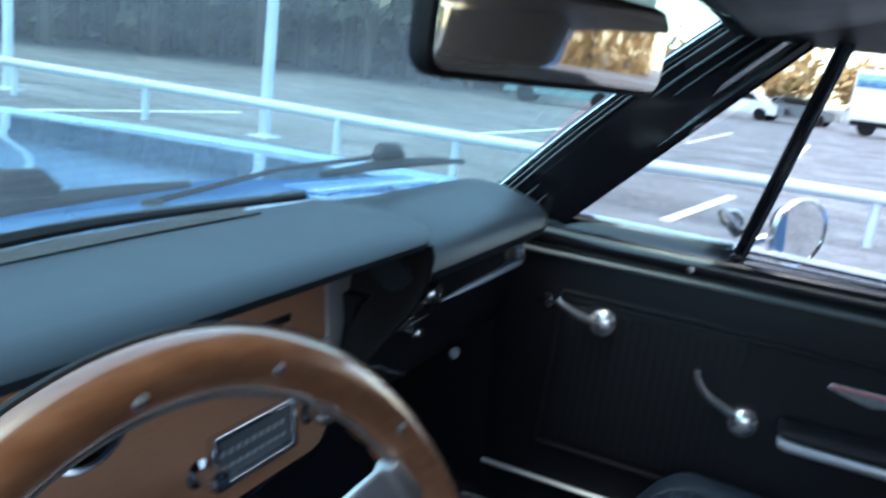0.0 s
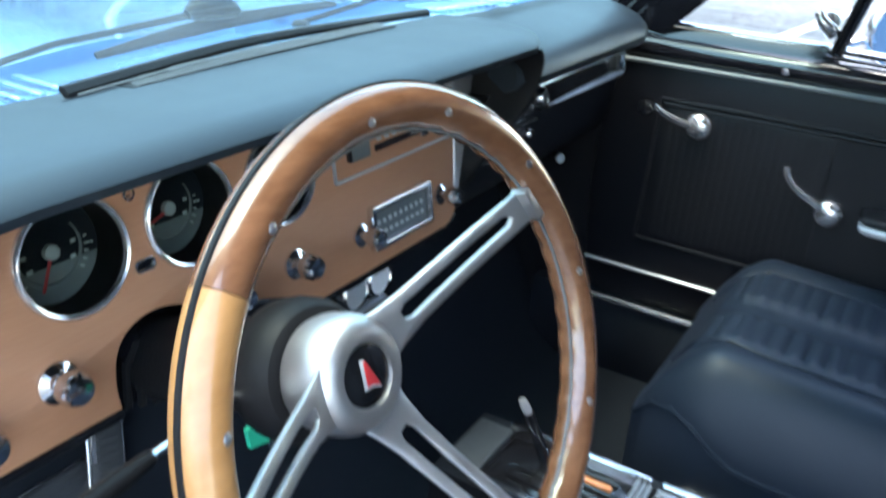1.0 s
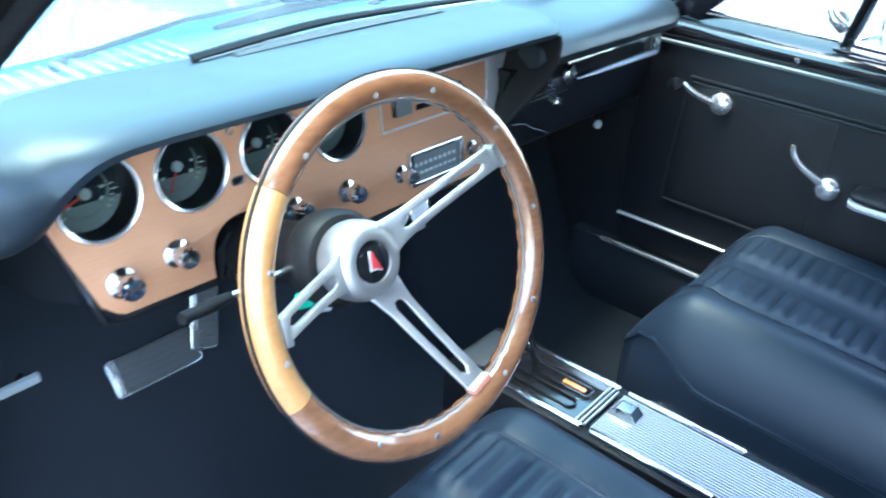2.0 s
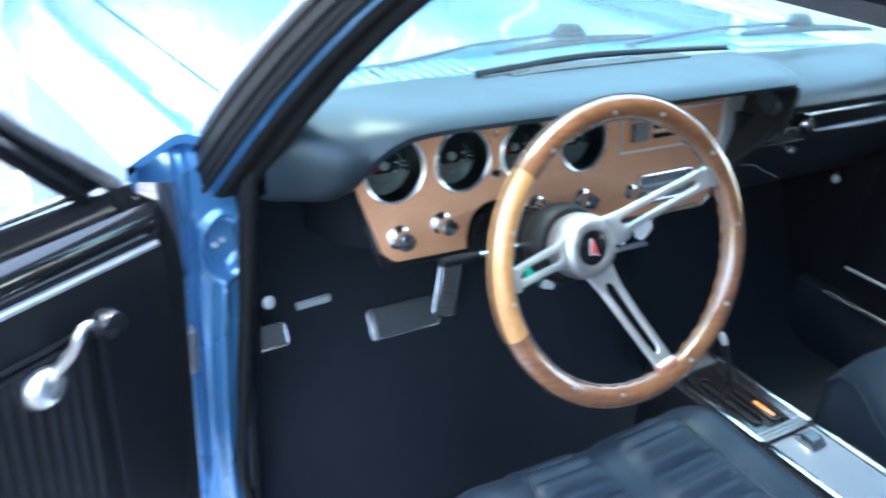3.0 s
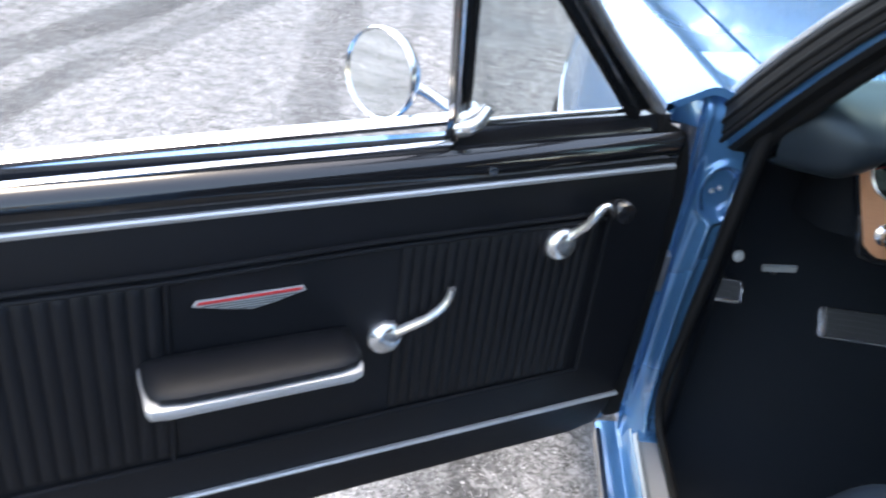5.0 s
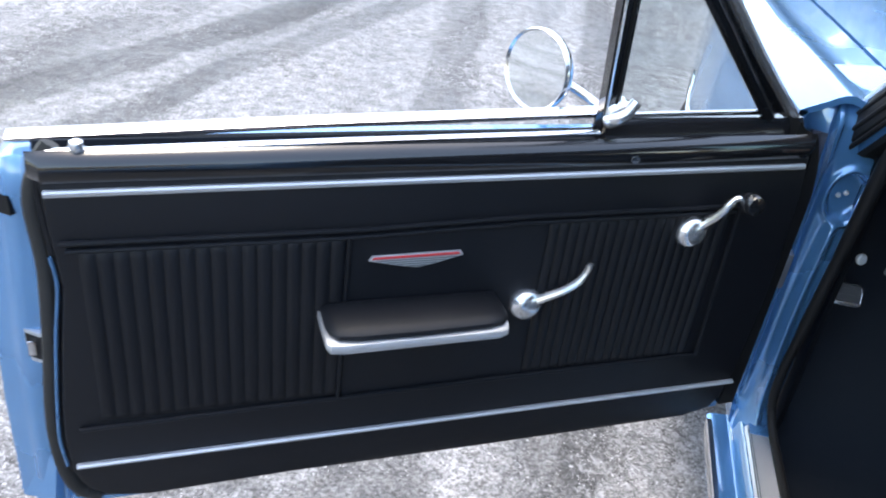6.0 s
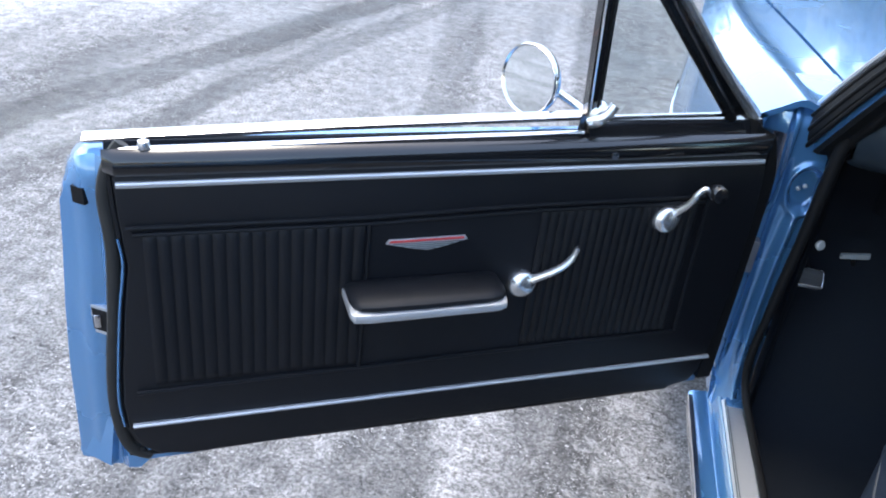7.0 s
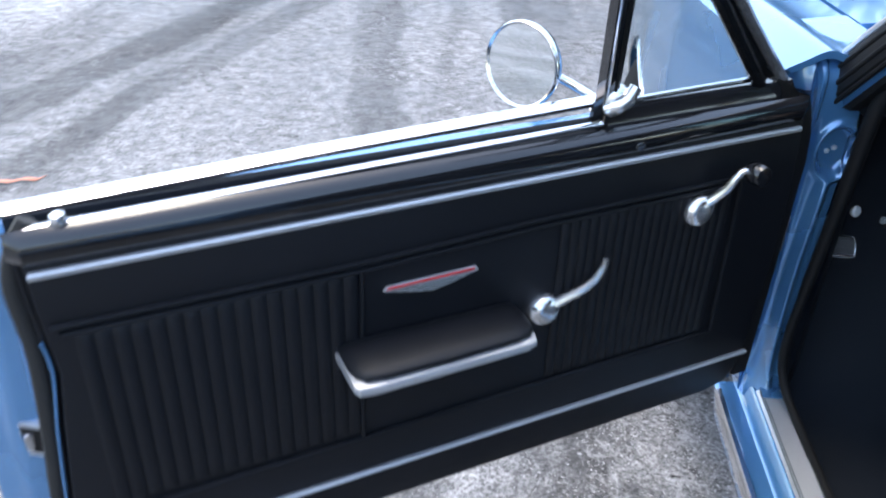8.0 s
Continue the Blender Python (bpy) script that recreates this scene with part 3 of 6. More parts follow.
def jamb_face(s, t):
    z = lerp(0.335, 0.985, t)
    x = lerp(jamb_edge(z), -0.709, s)
    y = 0.296 + 0.06 * max(0, x + 0.785)
    low = min(1, max(0, (z - 0.42) / 0.06))
    y -= 0.007 / (1 + math.exp((x + 0.7835) / 0.0016)) * low
    y += 0.012 * math.exp(-((x + 0.7805) / 0.0042) ** 2) * low * min(1, max(0, (0.90 - z) / 0.03))
    col = -0.747 - 0.006 * math.sin((z - 0.42) * 9)
    y -= 0.020 * math.exp(-((x - col) / 0.0095) ** 2) / (1 + math.exp((z - 0.792) / 0.006))
    d = math.hypot((x + 0.738) / 0.030, (z - 0.840) / 0.042)
    y += 0.016 / (1 + math.exp((d - 0.90) / 0.07)) - 0.007 * math.exp(-((d - 1.12) / 0.16) ** 2)
    y -= 0.05 * max(0, (0.43 - z) / 0.10) ** 1.6 * min(1, s * 3)
    y += 0.03 * max(0, (z - 0.95) / 0.035) ** 2
    y += 0.02 * max(0, 0.04 - s) / 0.04 + 0.016 * max(0, s - 0.86) / 0.14
    return (x, y, z)


part("hinge_pillar", shell(70, 240, jamb_face, 0.012, (0, 1, 0)), PAINT, car)
part("pillar_side", loft([[(jamb_edge(z), 0.312, z), (jamb_edge(z) + 0.01, 0.316, z), (jamb_edge(z) + 0.01, 0.42, z), (jamb_edge(z), 0.42, z)] for z in (0.335, 0.5, 0.65, 0.8, 0.97)]), PAINT, car)
for dx, z in ((-0.006, 0.836), (0.004, 0.842)):
    part("hinge_bolt", lathe([(0.0042, 0), (0.0042, 0.003), (0.003, 0.005), (0.001, 0.0055)], 8, facing((-0.741 + dx, 0.314, z), (-0.2, -1, 0.1))), SILVER, car, "small hinge bolt")
part("hinge", box((-0.812, 0.268, 0.672), (-0.789, 0.296, 0.738), 0.004), BRICKSAND, car, "bare grey steel hinge")
part("cowl_corner", loft([[(-0.79, 0.318, z), (-0.70, 0.310, z), (-0.69, 0.36, z), (-0.70, 0.50, z), (-0.83, 0.50, z), (-0.835, 0.335, z)] for z in (0.93, 0.968)] + [[(-0.785, 0.325, 0.978), (-0.70, 0.318, 0.988), (-0.69, 0.36, 1.0), (-0.70, 0.50, 1.0), (-0.81, 0.50, 0.985), (-0.825, 0.345, 0.982)]]), PAINT, car)
# passenger hinge pillar stays behind its closed door
part("hinge_pillar", box((0.715, 0.265, 0.38), (0.80, 0.42, 0.97), 0.01), VINYL, car)

# sills
for side in (-1, 1):
    def across(pts):
        return loft([[(side * x, y, z) for x, z in pts] for y in (0.335, 0.1, -0.3, -1.05)])
    sill = part("sill", across([(0.655, 0.30), (0.658, 0.42), (0.664, 0.455), (0.75, 0.462), (0.775, 0.40), (0.83, 0.33), (0.832, 0.22), (0.71, 0.20)] if side > 0 else [(0.712, 0.30), (0.712, 0.375), (0.764, 0.372), (0.769, 0.366), (0.773, 0.346), (0.780, 0.339), (0.806, 0.336), (0.815, 0.33), (0.80, 0.25), (0.71, 0.20)]), PAINT if side < 0 else CARPET, car)
    if side < 0:
        step = part("sill_step", loft([[(side * x, y, z) for x, z in ((0.715, 0.376), (0.718, 0.381), (0.758, 0.379), (0.763, 0.374))] for y in (0.268, -0.3, -1.04)]), SILVER, sill, "worn grey metal step plate")
        for x in (0.7215, 0.7545, 0.7585):
            part("step_rib", tube([(side * x, y, 0.3815 - 0.05 * (x - 0.718)) for y in (0.262, -0.3, -1.04)], 0.0012, 6), GREY, step)
        part("step_clip", box((-0.757, 0.246, 0.376), (-0.722, 0.272, 0.3835), 0.002), PAINT, step, "blue painted plate end")
    else:
        part("sill_bead", tube([(0.660, 0.26, 0.456), (0.660, -0.3, 0.452), (0.660, -1.0, 0.45)], 0.0058, 8), SATIN, sill, "thin bright sill bead")
    part("rocker_moulding", loft([[(side * x, y, z) for x, z in ((0.808, 0.338), (0.813, 0.349), (0.821, 0.348), (0.824, 0.340), (0.812, 0.29))] for y in (0.30, -0.3, -1.05)]), CHROME, sill, "bright rocker moulding")

# windscreen pillars and roof
PB, PT = Vector((0.726, 0.322, 0.955)), Vector((0.612, -0.078, 1.328))


def pillar(side):
    """Painted core, black rubber channel on the door side, black cabin trim with thin bright beads."""
    back = 0.036 if side > 0 else 0.0

    def path(dx, dy, k=8, low=-0.10):
        out = []
        for i in range(k + 1):
            t = lerp(low, 1, i / k)
            c = PB.lerp(PT, t) + Vector((0.010, 0.008, 0.012)) * math.sin(math.pi * t)
            f = lerp(1, 0.8, t)
            out.append((side * (c.x + dx * f), c.y + dy * f - back, c.z))
        return out

    def bar(pts):
        rows = [path(dx, dy) for dx, dy in pts]
        return loft([[r[i] for r in rows] for i in range(9)])

    p = part("windscreen_pillar", bar([(0.030, 0.052), (0.036, 0.020), (0.026, -0.040), (0.008, -0.068), (-0.014, -0.066), (-0.030, -0.030), (-0.030, 0.030), (-0.010, 0.056)]), PAINT if side < 0 else GLOSSBLACK, car, "windscreen pillar")
    part("rubber_channel", bar([(0.038, 0.030), (0.044, 0.010), (0.042, -0.022), (0.034, -0.044), (0.024, -0.052), (0.016, -0.044), (0.018, -0.030), (0.022, 0.0)]), RUBBER, p, "black rubber channel")
    if side < 0:
        for dx, dy in ((0.043, 0.004), (0.040, -0.026), (0.028, -0.052)):
            part("channel_lip", tube(path(dx, dy), 0.0040, 8), RUBBER, p)
        part("drip_moulding", tube(path(0.036, 0.040), 0.0055, 8), SILVER, p, "dull bright drip moulding")
        # added black strip: stands in for shade over the painted inner face
        part("pillar_shade_strip", bar([(0.016, -0.062), (0.009, -0.0715), (-0.016, -0.0695), (-0.022, -0.056), (-0.012, -0.060), (0.006, -0.063)]), RUBBER, p, "black strip standing for shade on the pillar's inner face")
    part("windlace", tube(path(-0.018, -0.064), 0.012 if side < 0 else 0.0075, 10), RUBBER, p, "black windlace")
    part("cabin_trim", bar([(-0.022, -0.062), (-0.034, -0.040), (-0.036, 0.030), (-0.014, 0.060), (-0.012, 0.050), (-0.028, 0.024)]), GLOSSBLACK, p, "black cabin pillar trim")
    if side > 0:
        part("bead", tube(path(-0.030, 0.045), 0.0026, 6), CHROME, p, "thin bright bead")
        for dx, dy, r in ((-0.037, 0.018, 0.0016), (-0.037, -0.012, 0.0022), (-0.034, -0.040, 0.0014)):
            part("bead", tube(path(dx, dy), r, 6), GREY, p, "dull grey bead")
        part("inner_cover", loft([[(lerp(0.664, 0.60, t), 0.186 - 0.249 * t, 1.06 + 0.249 * t), (lerp(0.69, 0.625, t), 0.196 - 0.249 * t, 1.06 + 0.249 * t), (lerp(0.702, 0.64, t), 0.112 - 0.257 * t, 1.028 + 0.25 * t), (lerp(0.685, 0.625, t), 0.100 - 0.257 * t, 1.028 + 0.25 * t)] for t in (-0.24, 0, 0.35, 0.7, 1.04)]), GLOSSBLACK, p, "black inner pillar cover")


for side in (-1, 1):
    pillar(side)
part("door_weatherstrip", tube(smooth_path([(-0.706, 0.246, 0.985), (-0.716, 0.259, 0.94), (-0.722, 0.264, 0.8), (-0.733, 0.264, 0.62), (-0.741, 0.258, 0.50), (-0.732, 0.246, 0.425), (-0.716, 0.15, 0.384), (-0.712, -0.3, 0.382), (-0.712, -1.03, 0.382)], 4), [0.012] * 9 + [0.010] * 4 + [0.008] * 20, 10), RUBBER, car, "black rubber door weatherstrip")


def roof_surface(s, t):
    x = lerp(-0.63, 0.63, s)
    y = lerp(-0.065 + 0.065 * (1 - (x / 0.63) ** 2), -1.35, t)
    return (x, y, 1.325 + 0.075 * (1 - (abs(x) / 0.63) ** 2.6) * (0.55 + 0.45 * math.sin(math.pi * min(1, t * 0.8 + 0.1))) - 0.03 * t ** 3)


roof = part("roof", shell(24, 16, roof_surface, 0.03), PAINT, car)
part("headliner", shell(24, 16, lambda s, t: Vector(roof_surface(s, t)) * 1.0 + Vector((0, 0, -0.034)), 0.01), VINYL, roof, "black vinyl headliner")
for side in (-1, 1):
    part("roof_rail", tube([(side * 0.622, -0.10, 1.322), (side * 0.635, -0.5, 1.33), (side * 0.635, -1.0, 1.325), (side * 0.66, -1.36, 1.26)], 0.022, 8), GLOSSBLACK, roof)
part("header_trim", tube(smooth_path([(-0.60, -0.075, 1.312), (-0.3, -0.03, 1.335), (0, -0.015, 1.342), (0.3, -0.03, 1.335), (0.60, -0.075, 1.312)], 5), 0.022, 8), GLOSSBLACK, roof)


def screen_surface(s, t):
    x = lerp(-1, 1, s)
    k = 1 - x * x
    b = Vector((0.705 * x, 0.285 + 0.075 * k, 1.0 + 0.02 * k))
    e = Vector((0.60 * x, -0.06 + 0.05 * k, 1.318 + 0.03 * k))
    return b.lerp(e, t) + Vector((0, 0.02, 0.02)) * math.sin(math.pi * t)


ws = part("windscreen", grid(20, 8, screen_surface), TINTGLASS, car, "clear curved windscreen glass")
ws.visible_shadow = False
part("screen_moulding", tube([Vector(screen_surface(k / 20, 0)) + Vector((0, 0.006, 0.0)) for k in range(21)], 0.0045, 6), SILVER, ws, "bright moulding at the foot of the windscreen")

# rear half that closes the cabin
for side in (-1, 1):
    part("quarter_panel", loft([[(side * 0.80, y, 0.25), (side * 0.90, y, 0.5), (side * 0.92, y, 0.75), (side * 0.87, y, 0.97), (side * 0.70, y, 0.99), (side * 0.70, y, 0.25)] for y in (-1.06, -1.6, -2.9)]), PAINT, car)
    part("rear_pillar", loft([[(side * 0.73, -1.34, 0.98), (side * 0.73, -2.1, 0.98), (side * 0.67, -2.1, 0.98), (side * 0.67, -1.34, 0.98)], [(side * 0.64, -0.84, 1.325), (side * 0.62, -1.38, 1.30), (side * 0.57, -1.38, 1.29), (side * 0.58, -0.84, 1.31)]]), PAINT, car)
    # unseen trim widened to the centreline, blocking rear window light from the mirror
    part("rear_trim_blind", loft([[(side * 0.666, -1.335, 0.98), (side * 0.666, -2.1, 0.98), (side * 0.012, -2.1, 0.98), (side * 0.56, -1.335, 0.98)], [(side * 0.585, -0.835, 1.31), (side * 0.568, -1.38, 1.29), (side * 0.012, -1.38, 1.29), (side * 0.52, -0.835, 1.31)]]), VINYL, car, "unseen black vinyl blind, widened from the rear pillar trim")
part("boot_lid", shell(8, 8, lambda s, t: (lerp(-0.72, 0.72, s), lerp(-1.75, -2.9, t), 0.98 + 0.02 * math.sin(math.pi * s) - 0.06 * t), 0.02), PAINT, car)
part("tail_panel", box((-0.85, -2.93, 0.35), (0.85, -2.89, 0.93), 0.01), PAINT, car)
part("nose_panel", box((-0.79, 1.9, 0.35), (0.79, 1.95, 0.93), 0.02), PAINT, car)
part("parcel_shelf", box((-0.67, -1.85, 0.93), (0.67, -1.35, 0.96), 0.01), VINYL, car)
rg = part("rear_window", grid(8, 4, lambda s, t: (lerp(-0.64, 0.64, s), lerp(-1.78, -1.36, t), lerp(0.985, 1.30, t))), GLASS, car, "clear rear window glass")
rg.visible_shadow = False


def road_wheel(x, y):
    side = 1 if x > 0 else -1
    w = part("wheel", lathe([(0.20, -0.09), (0.29, -0.10), (0.325, -0.085), (0.335, -0.05), (0.335, 0.05), (0.325, 0.085), (0.29, 0.10), (0.20, 0.09)], 40, facing((x, y, 0.335), (side, 0, 0))), RUBBER, car, "black rubber tyre")
    part("rim", lathe([(0.20, -0.08), (0.20, 0.085), (0.185, 0.09), (0.17, 0.05), (0.10, 0.035), (0.07, 0.06), (0.02, 0.07)], 32, facing((x, y, 0.335), (side, 0, 0))), BRICKSAND, w, "bright steel rim")


for x in (-0.785, 0.785):
    for y in (1.26, -1.75):
        road_wheel(x, y)

# cabin floor
def floor_z(x, y):
    z = 0.30
    z += 0.13 * math.exp(-(x / 0.13) ** 4)
    if y > 0.30:
        z += min(0.62, (y - 0.30) * 2.0)
    if y < -0.75:
        z += min(0.25, (-0.75 - y) * 0.6)
    return min(z, 0.94)


solid("floor", shell(36, 40, lambda s, t: (lerp(-0.70, 0.70, s), lerp(-1.4, 0.62, t), floor_z(lerp(-0.70, 0.70, s), lerp(-1.4, 0.62, t))), 0.03), CARPET, "black loop carpet on the car's floor and toe board", "carpet", kind="structure")
for side in (-1, 1):
    m = thing("kick_panel", (side * 0.69, 0.4, 0.35), "black kick panel beside the footwell", "kick panel", "kick panels")
    x = side * 0.706
    f = 0.285 if side < 0 else 0.215
    part("panel", loft([[(x, f, 0.34), (x, f, 0.98), (x, 0.6, 0.98), (x, 0.6, 0.5), (x, 0.5, 0.34)], [(x - side * 0.012, f + 0.01, 0.35), (x - side * 0.012, f + 0.01, 0.97), (x - side * 0.012, 0.6, 0.97), (x - side * 0.012, 0.6, 0.5), (x - side * 0.012, 0.5, 0.35)]]), VINYL, m)
    if side > 0:
        part("knob_stem", tube([(0.70, 0.35, 0.725), (0.65, 0.32, 0.735), (0.587, 0.284, 0.743)], 0.006, 8), RUBBER, m)
    part("vent_knob", lathe([(0.007, 0), (0.0090, 0.003), (0.0098, 0.006), (0.008, 0.009), (0.002, 0.010)], 16, facing((-0.687, 0.292, 0.744) if side < 0 else (0.586, 0.282, 0.743), (-side * 0.6 if side < 0 else -0.6, -1, 0.25))), DIALPALE, m, "round pale vent knob")

# wipers
def wiper(base, joint, ends):
    """Pivot on the cowl, a thin arm to the raised joint, and the blade under it."""
    e = thing("wiper", base, "black windscreen wiper resting on the cowl", "wiper", "wipers")
    part("pivot", lathe([(0.012, -0.012), (0.012, 0.003), (0.008, 0.007), (0.002, 0.008)], 14, Matrix.Translation(base)), RUBBER, e)
    b, j = Vector(base), Vector(joint)
    part("arm", tube([b + Vector((0, 0, 0.004)), b.lerp(j, 0.5) + Vector((0, 0.004, 0.010)), j], [0.004, 0.0035, 0.004], 8, flat=0.6), RUBBER, e)
    part("joint", tube([j + Vector((-0.028, 0.004, -0.002)), j + Vector((-0.014, 0.003, 0.004)), j + Vector((0.014, -0.003, 0.004)), j + Vector((0.030, -0.005, -0.003))], [0.006, 0.013, 0.013, 0.006], 10), RUBBER, e)
    p, q = Vector(ends[0]), Vector(ends[1])
    part("blade", tube([p, p.lerp(q, 0.25) + Vector((0, 0.002, 0.004)), p.lerp(q, 0.5) + Vector((0, 0.003, 0.006)), p.lerp(q, 0.75) + Vector((0, 0.002, 0.004)), q], [0.004, 0.007, 0.009, 0.007, 0.004], 8, flat=0.6), RUBBER, e)


wiper((-0.45, 0.44, 1.012), (-0.141, 0.374, 1.068), ((-0.256, 0.408, 1.034), (0.025, 0.349, 1.062)))
wiper((0.08, 0.45, 1.016), (0.371, 0.322, 1.076), ((0.221, 0.326, 1.060), (0.581, 0.302, 1.058)))


# doors: x runs from the hinge to the latch edge, y towards the cabin, z up
def door(frame_m, mirrored, crank, label):
    MIRRORED[0] = mirrored
    d = thing("car_door", (0, 0, 0), label, "car door", "car doors", matrix=frame_m)

    def dp(name, bm, material, lab="", parent=None, raw=False):
        for v in [] if raw else bm.verts:
            v.co.x *= 1.0235
            v.co.z = min(v.co.z, 0.923 + (v.co.z - 0.923) * 1.018)
        return part(name, bm, material, parent or d, lab, local=True)

    # painted shell with a rounded latch edge
    rings = []
    for u, in_, grow in ((-0.045, 0.05, 0.0), (-0.03, 0.024, 0.006), (0.1, 0.022, 0.01), (0.5, 0.022, 0.016), (0.90, 0.022, 0.014), (0.945, 0.022, 0.012), (0.958, 0.027, 0.01), (0.972, 0.030, 0.009), (0.980, 0.041, 0.008), (0.990, 0.043, 0.007), (1.001, 0.046, 0.006), (1.009, 0.056, 0.004), (1.015, 0.063, 0.003), (1.025, 0.067, 0.002), (1.031, 0.072, 0.001), (1.030, 0.076, 0.0)):
        lo = 0.455 if u < 0.9 else 0.420 if u > 0.95 else 0.44
        k = 0.012 * max(0, (u - 0.94) / 0.08)
        f = min(1, max(0, (u - 0.984) / 0.0475))
        td = 0.062 * (1 - math.sqrt(1 - f * f))
        w = in_ + (0.006 if 0.975 < u < 1.003 else 0)
        rings.append([(u + k * 1.2, -in_, lo), (u + k * 1.1, -w, 0.50), (u + k, -in_ - 0.001, 0.60), (u + k * 0.6, -w, 0.70), (u, -in_ - 0.002, 0.80), (u - k * 0.2, -w - 0.006, 0.86 - td * 0.25), (u - k * 0.3, -in_ - 0.004, 0.90 - td * 0.6), (u - k * 0.6, -in_ - 0.008, 0.926 - td * 0.85), (u - k * 0.8, -in_ - 0.014, 0.942 - td), (u - k * 0.8, -0.095 - grow, 0.945 - td), (u - k * 0.4, -0.118 - grow, 0.925 - td),
                      (u, -0.145 - grow, 0.78), (u, -0.145 - grow, 0.66), (u + k, -0.12 - grow, 0.46), (u + k * 1.2, -0.105 - grow, lo)])
    shell_ob = dp("shell", loft(rings), PAINT)
    def slab(a, b, z0, z1, off, slope=0.0):
        """A plate lying on the slanting latch face, from a to b across it and from z0 up to z1."""
        d = Vector((b[0] - a[0], b[1] - a[1])).normalized()
        n = Vector((-d.y, d.x))
        if n.x < 0:
            n = -n
        return loft([[(p[0] + n.x * o, p[1] + n.y * o, z) for p, o in ((a, -0.008), (b, -0.008), (b, off + slope * k), (a, off + slope * k))] for z, k in ((z0, 1.0), (z1, 0.0))])
    dp("latch_frame", slab((0.976, -0.036), (1.003, -0.056), 0.670, 0.716, 0.0045), SILVER, "bright latch frame", shell_ob)
    dp("latch", slab((0.979, -0.038), (1.000, -0.054), 0.676, 0.711, 0.0055), RUBBER, "dark latch recess", shell_ob)
    dp("latch_claw", box((0.992, -0.044, 0.683), (1.001, -0.039, 0.704), 0.0015), CHROME, "small steel latch claw", shell_ob)
    for z, w in ((0.884, -0.050), (0.536, -0.053)):
        dp("bumper_pad", slab((0.992, w), (1.007, w - 0.013), z - 0.012, z + 0.012, 0.004), RUBBER, "black rubber bumper", shell_ob)
    dp("lower_gusset", slab((0.990, -0.044), (1.036, -0.088), 0.428, 0.512, 0.003, 0.016), PAINT, "", shell_ob)
    dp("edge_strip", tube(smooth_path([(0.950, -0.026, 0.462), (0.93, -0.028, 0.452), (0.5, -0.028, 0.448), (0.03, -0.028, 0.45)], 5), 0.008, 8), RUBBER, "black rubber edge strip")
    seal_path = [(0.938, -0.026, 0.968), (0.952, -0.024, 0.945), (0.964, -0.024, 0.900), (0.961, -0.024, 0.82), (0.968, -0.024, 0.72), (0.980, -0.024, 0.60), (0.979, -0.024, 0.52), (0.966, -0.026, 0.468), (0.940, -0.028, 0.448)]
    dp("edge_seal", tube(smooth_path([(u + 0.003, w, z) for u, w, z in seal_path], 5), 0.0112, 10, flat=0.8), SEAL, "dark grey rubber door seal")
    dp("paint_edge", tube(smooth_path([(0.9565, -0.0085, 0.84), (0.9535, -0.0085, 0.80), (0.9635, -0.0085, 0.73), (0.9745, -0.0085, 0.63), (0.9785, -0.0085, 0.57), (0.9745, -0.0085, 0.524)], 4), 0.0021, 6), PAINT, "thin painted edge beside the seal")
    if not mirrored:
        dp("front_edge", loft([[(u, w, z) for u, z in ((-0.024, 0.962), (-0.034, 0.940), (-0.046, 0.905), (-0.052, 0.86), (-0.052, 0.47), (-0.024, 0.47))] for w in (-0.095, -0.012)]), RUBBER, "black front edge of the door")

        dp("front_corner", loft([[(u, w, z) for u, z in ((0.014, 0.93), (0.014, 0.984), (-0.004, 0.968), (-0.022, 0.945), (-0.034, 0.92), (-0.030, 0.91))] for w in (-0.080, -0.0145)]), RUBBER, "black sloping front corner")

    # vinyl trim panel
    outline = [(0.955, 0.935), (0.953, 0.88), (0.950, 0.84), (0.947, 0.80), (0.957, 0.73), (0.968, 0.63), (0.972, 0.57), (0.968, 0.522), (0.955, 0.487), (0.930, 0.467), (0.88, 0.459),
               (0.72, 0.463), (0.56, 0.467), (0.25, 0.467), (0.05, 0.466), (0.005, 0.476), (-0.010, 0.50), (-0.020, 0.56), (-0.028, 0.69), (-0.026, 0.80), (-0.020, 0.88), (-0.012, 0.935)]
    flip = Matrix(((1, 0, 0, 0), (0, 0, 1, -0.020), (0, 1, 0, 0), (0, 0, 0, 1)))
    trim = dp("trim_panel", plate(outline, [], 0.020, 0.005, flip), VINYL, "black vinyl trim panel")
    dp("piping", tube([(x * 1.0 + (0.004 if x > 0.5 else -0.003), -0.016, z) for x, z in outline[:-1]], 0.0045, 6), VINYL, "", trim)
    # pleats
    for name, u0, u1, n, z0, z1 in (("pleated_insert", 0.632, 0.926, 17, 0.606, 0.846), ("pleated_insert", 0.092, 0.365, 19, 0.610, 0.850)):
        rings = []
        steps = n * 6
        prof = []
        for i in range(steps + 1):
            f = i / 6
            prof.append((lerp(u0, u1, i / steps), 0.0012 + (0.0007 if mirrored else 0.0032) * abs(math.sin(math.pi * f)) ** 0.7))
        rows = []
        for z, k in ((z0 - 0.004, 0.0), (z0, 0.7), (z0 + 0.01, 1.0), ((z0 + z1) / 2, 1.0), (z1 - 0.01, 1.0), (z1, 0.7), (z1 + 0.004, 0.0)):
            rows.append([(u0, -0.004, z)] + [(u, w * k + 0.0005, z) for u, w in prof] + [(u1, -0.004, z)])
        dp(name, loft(rows), VINYL, "black vertically pleated vinyl", trim)
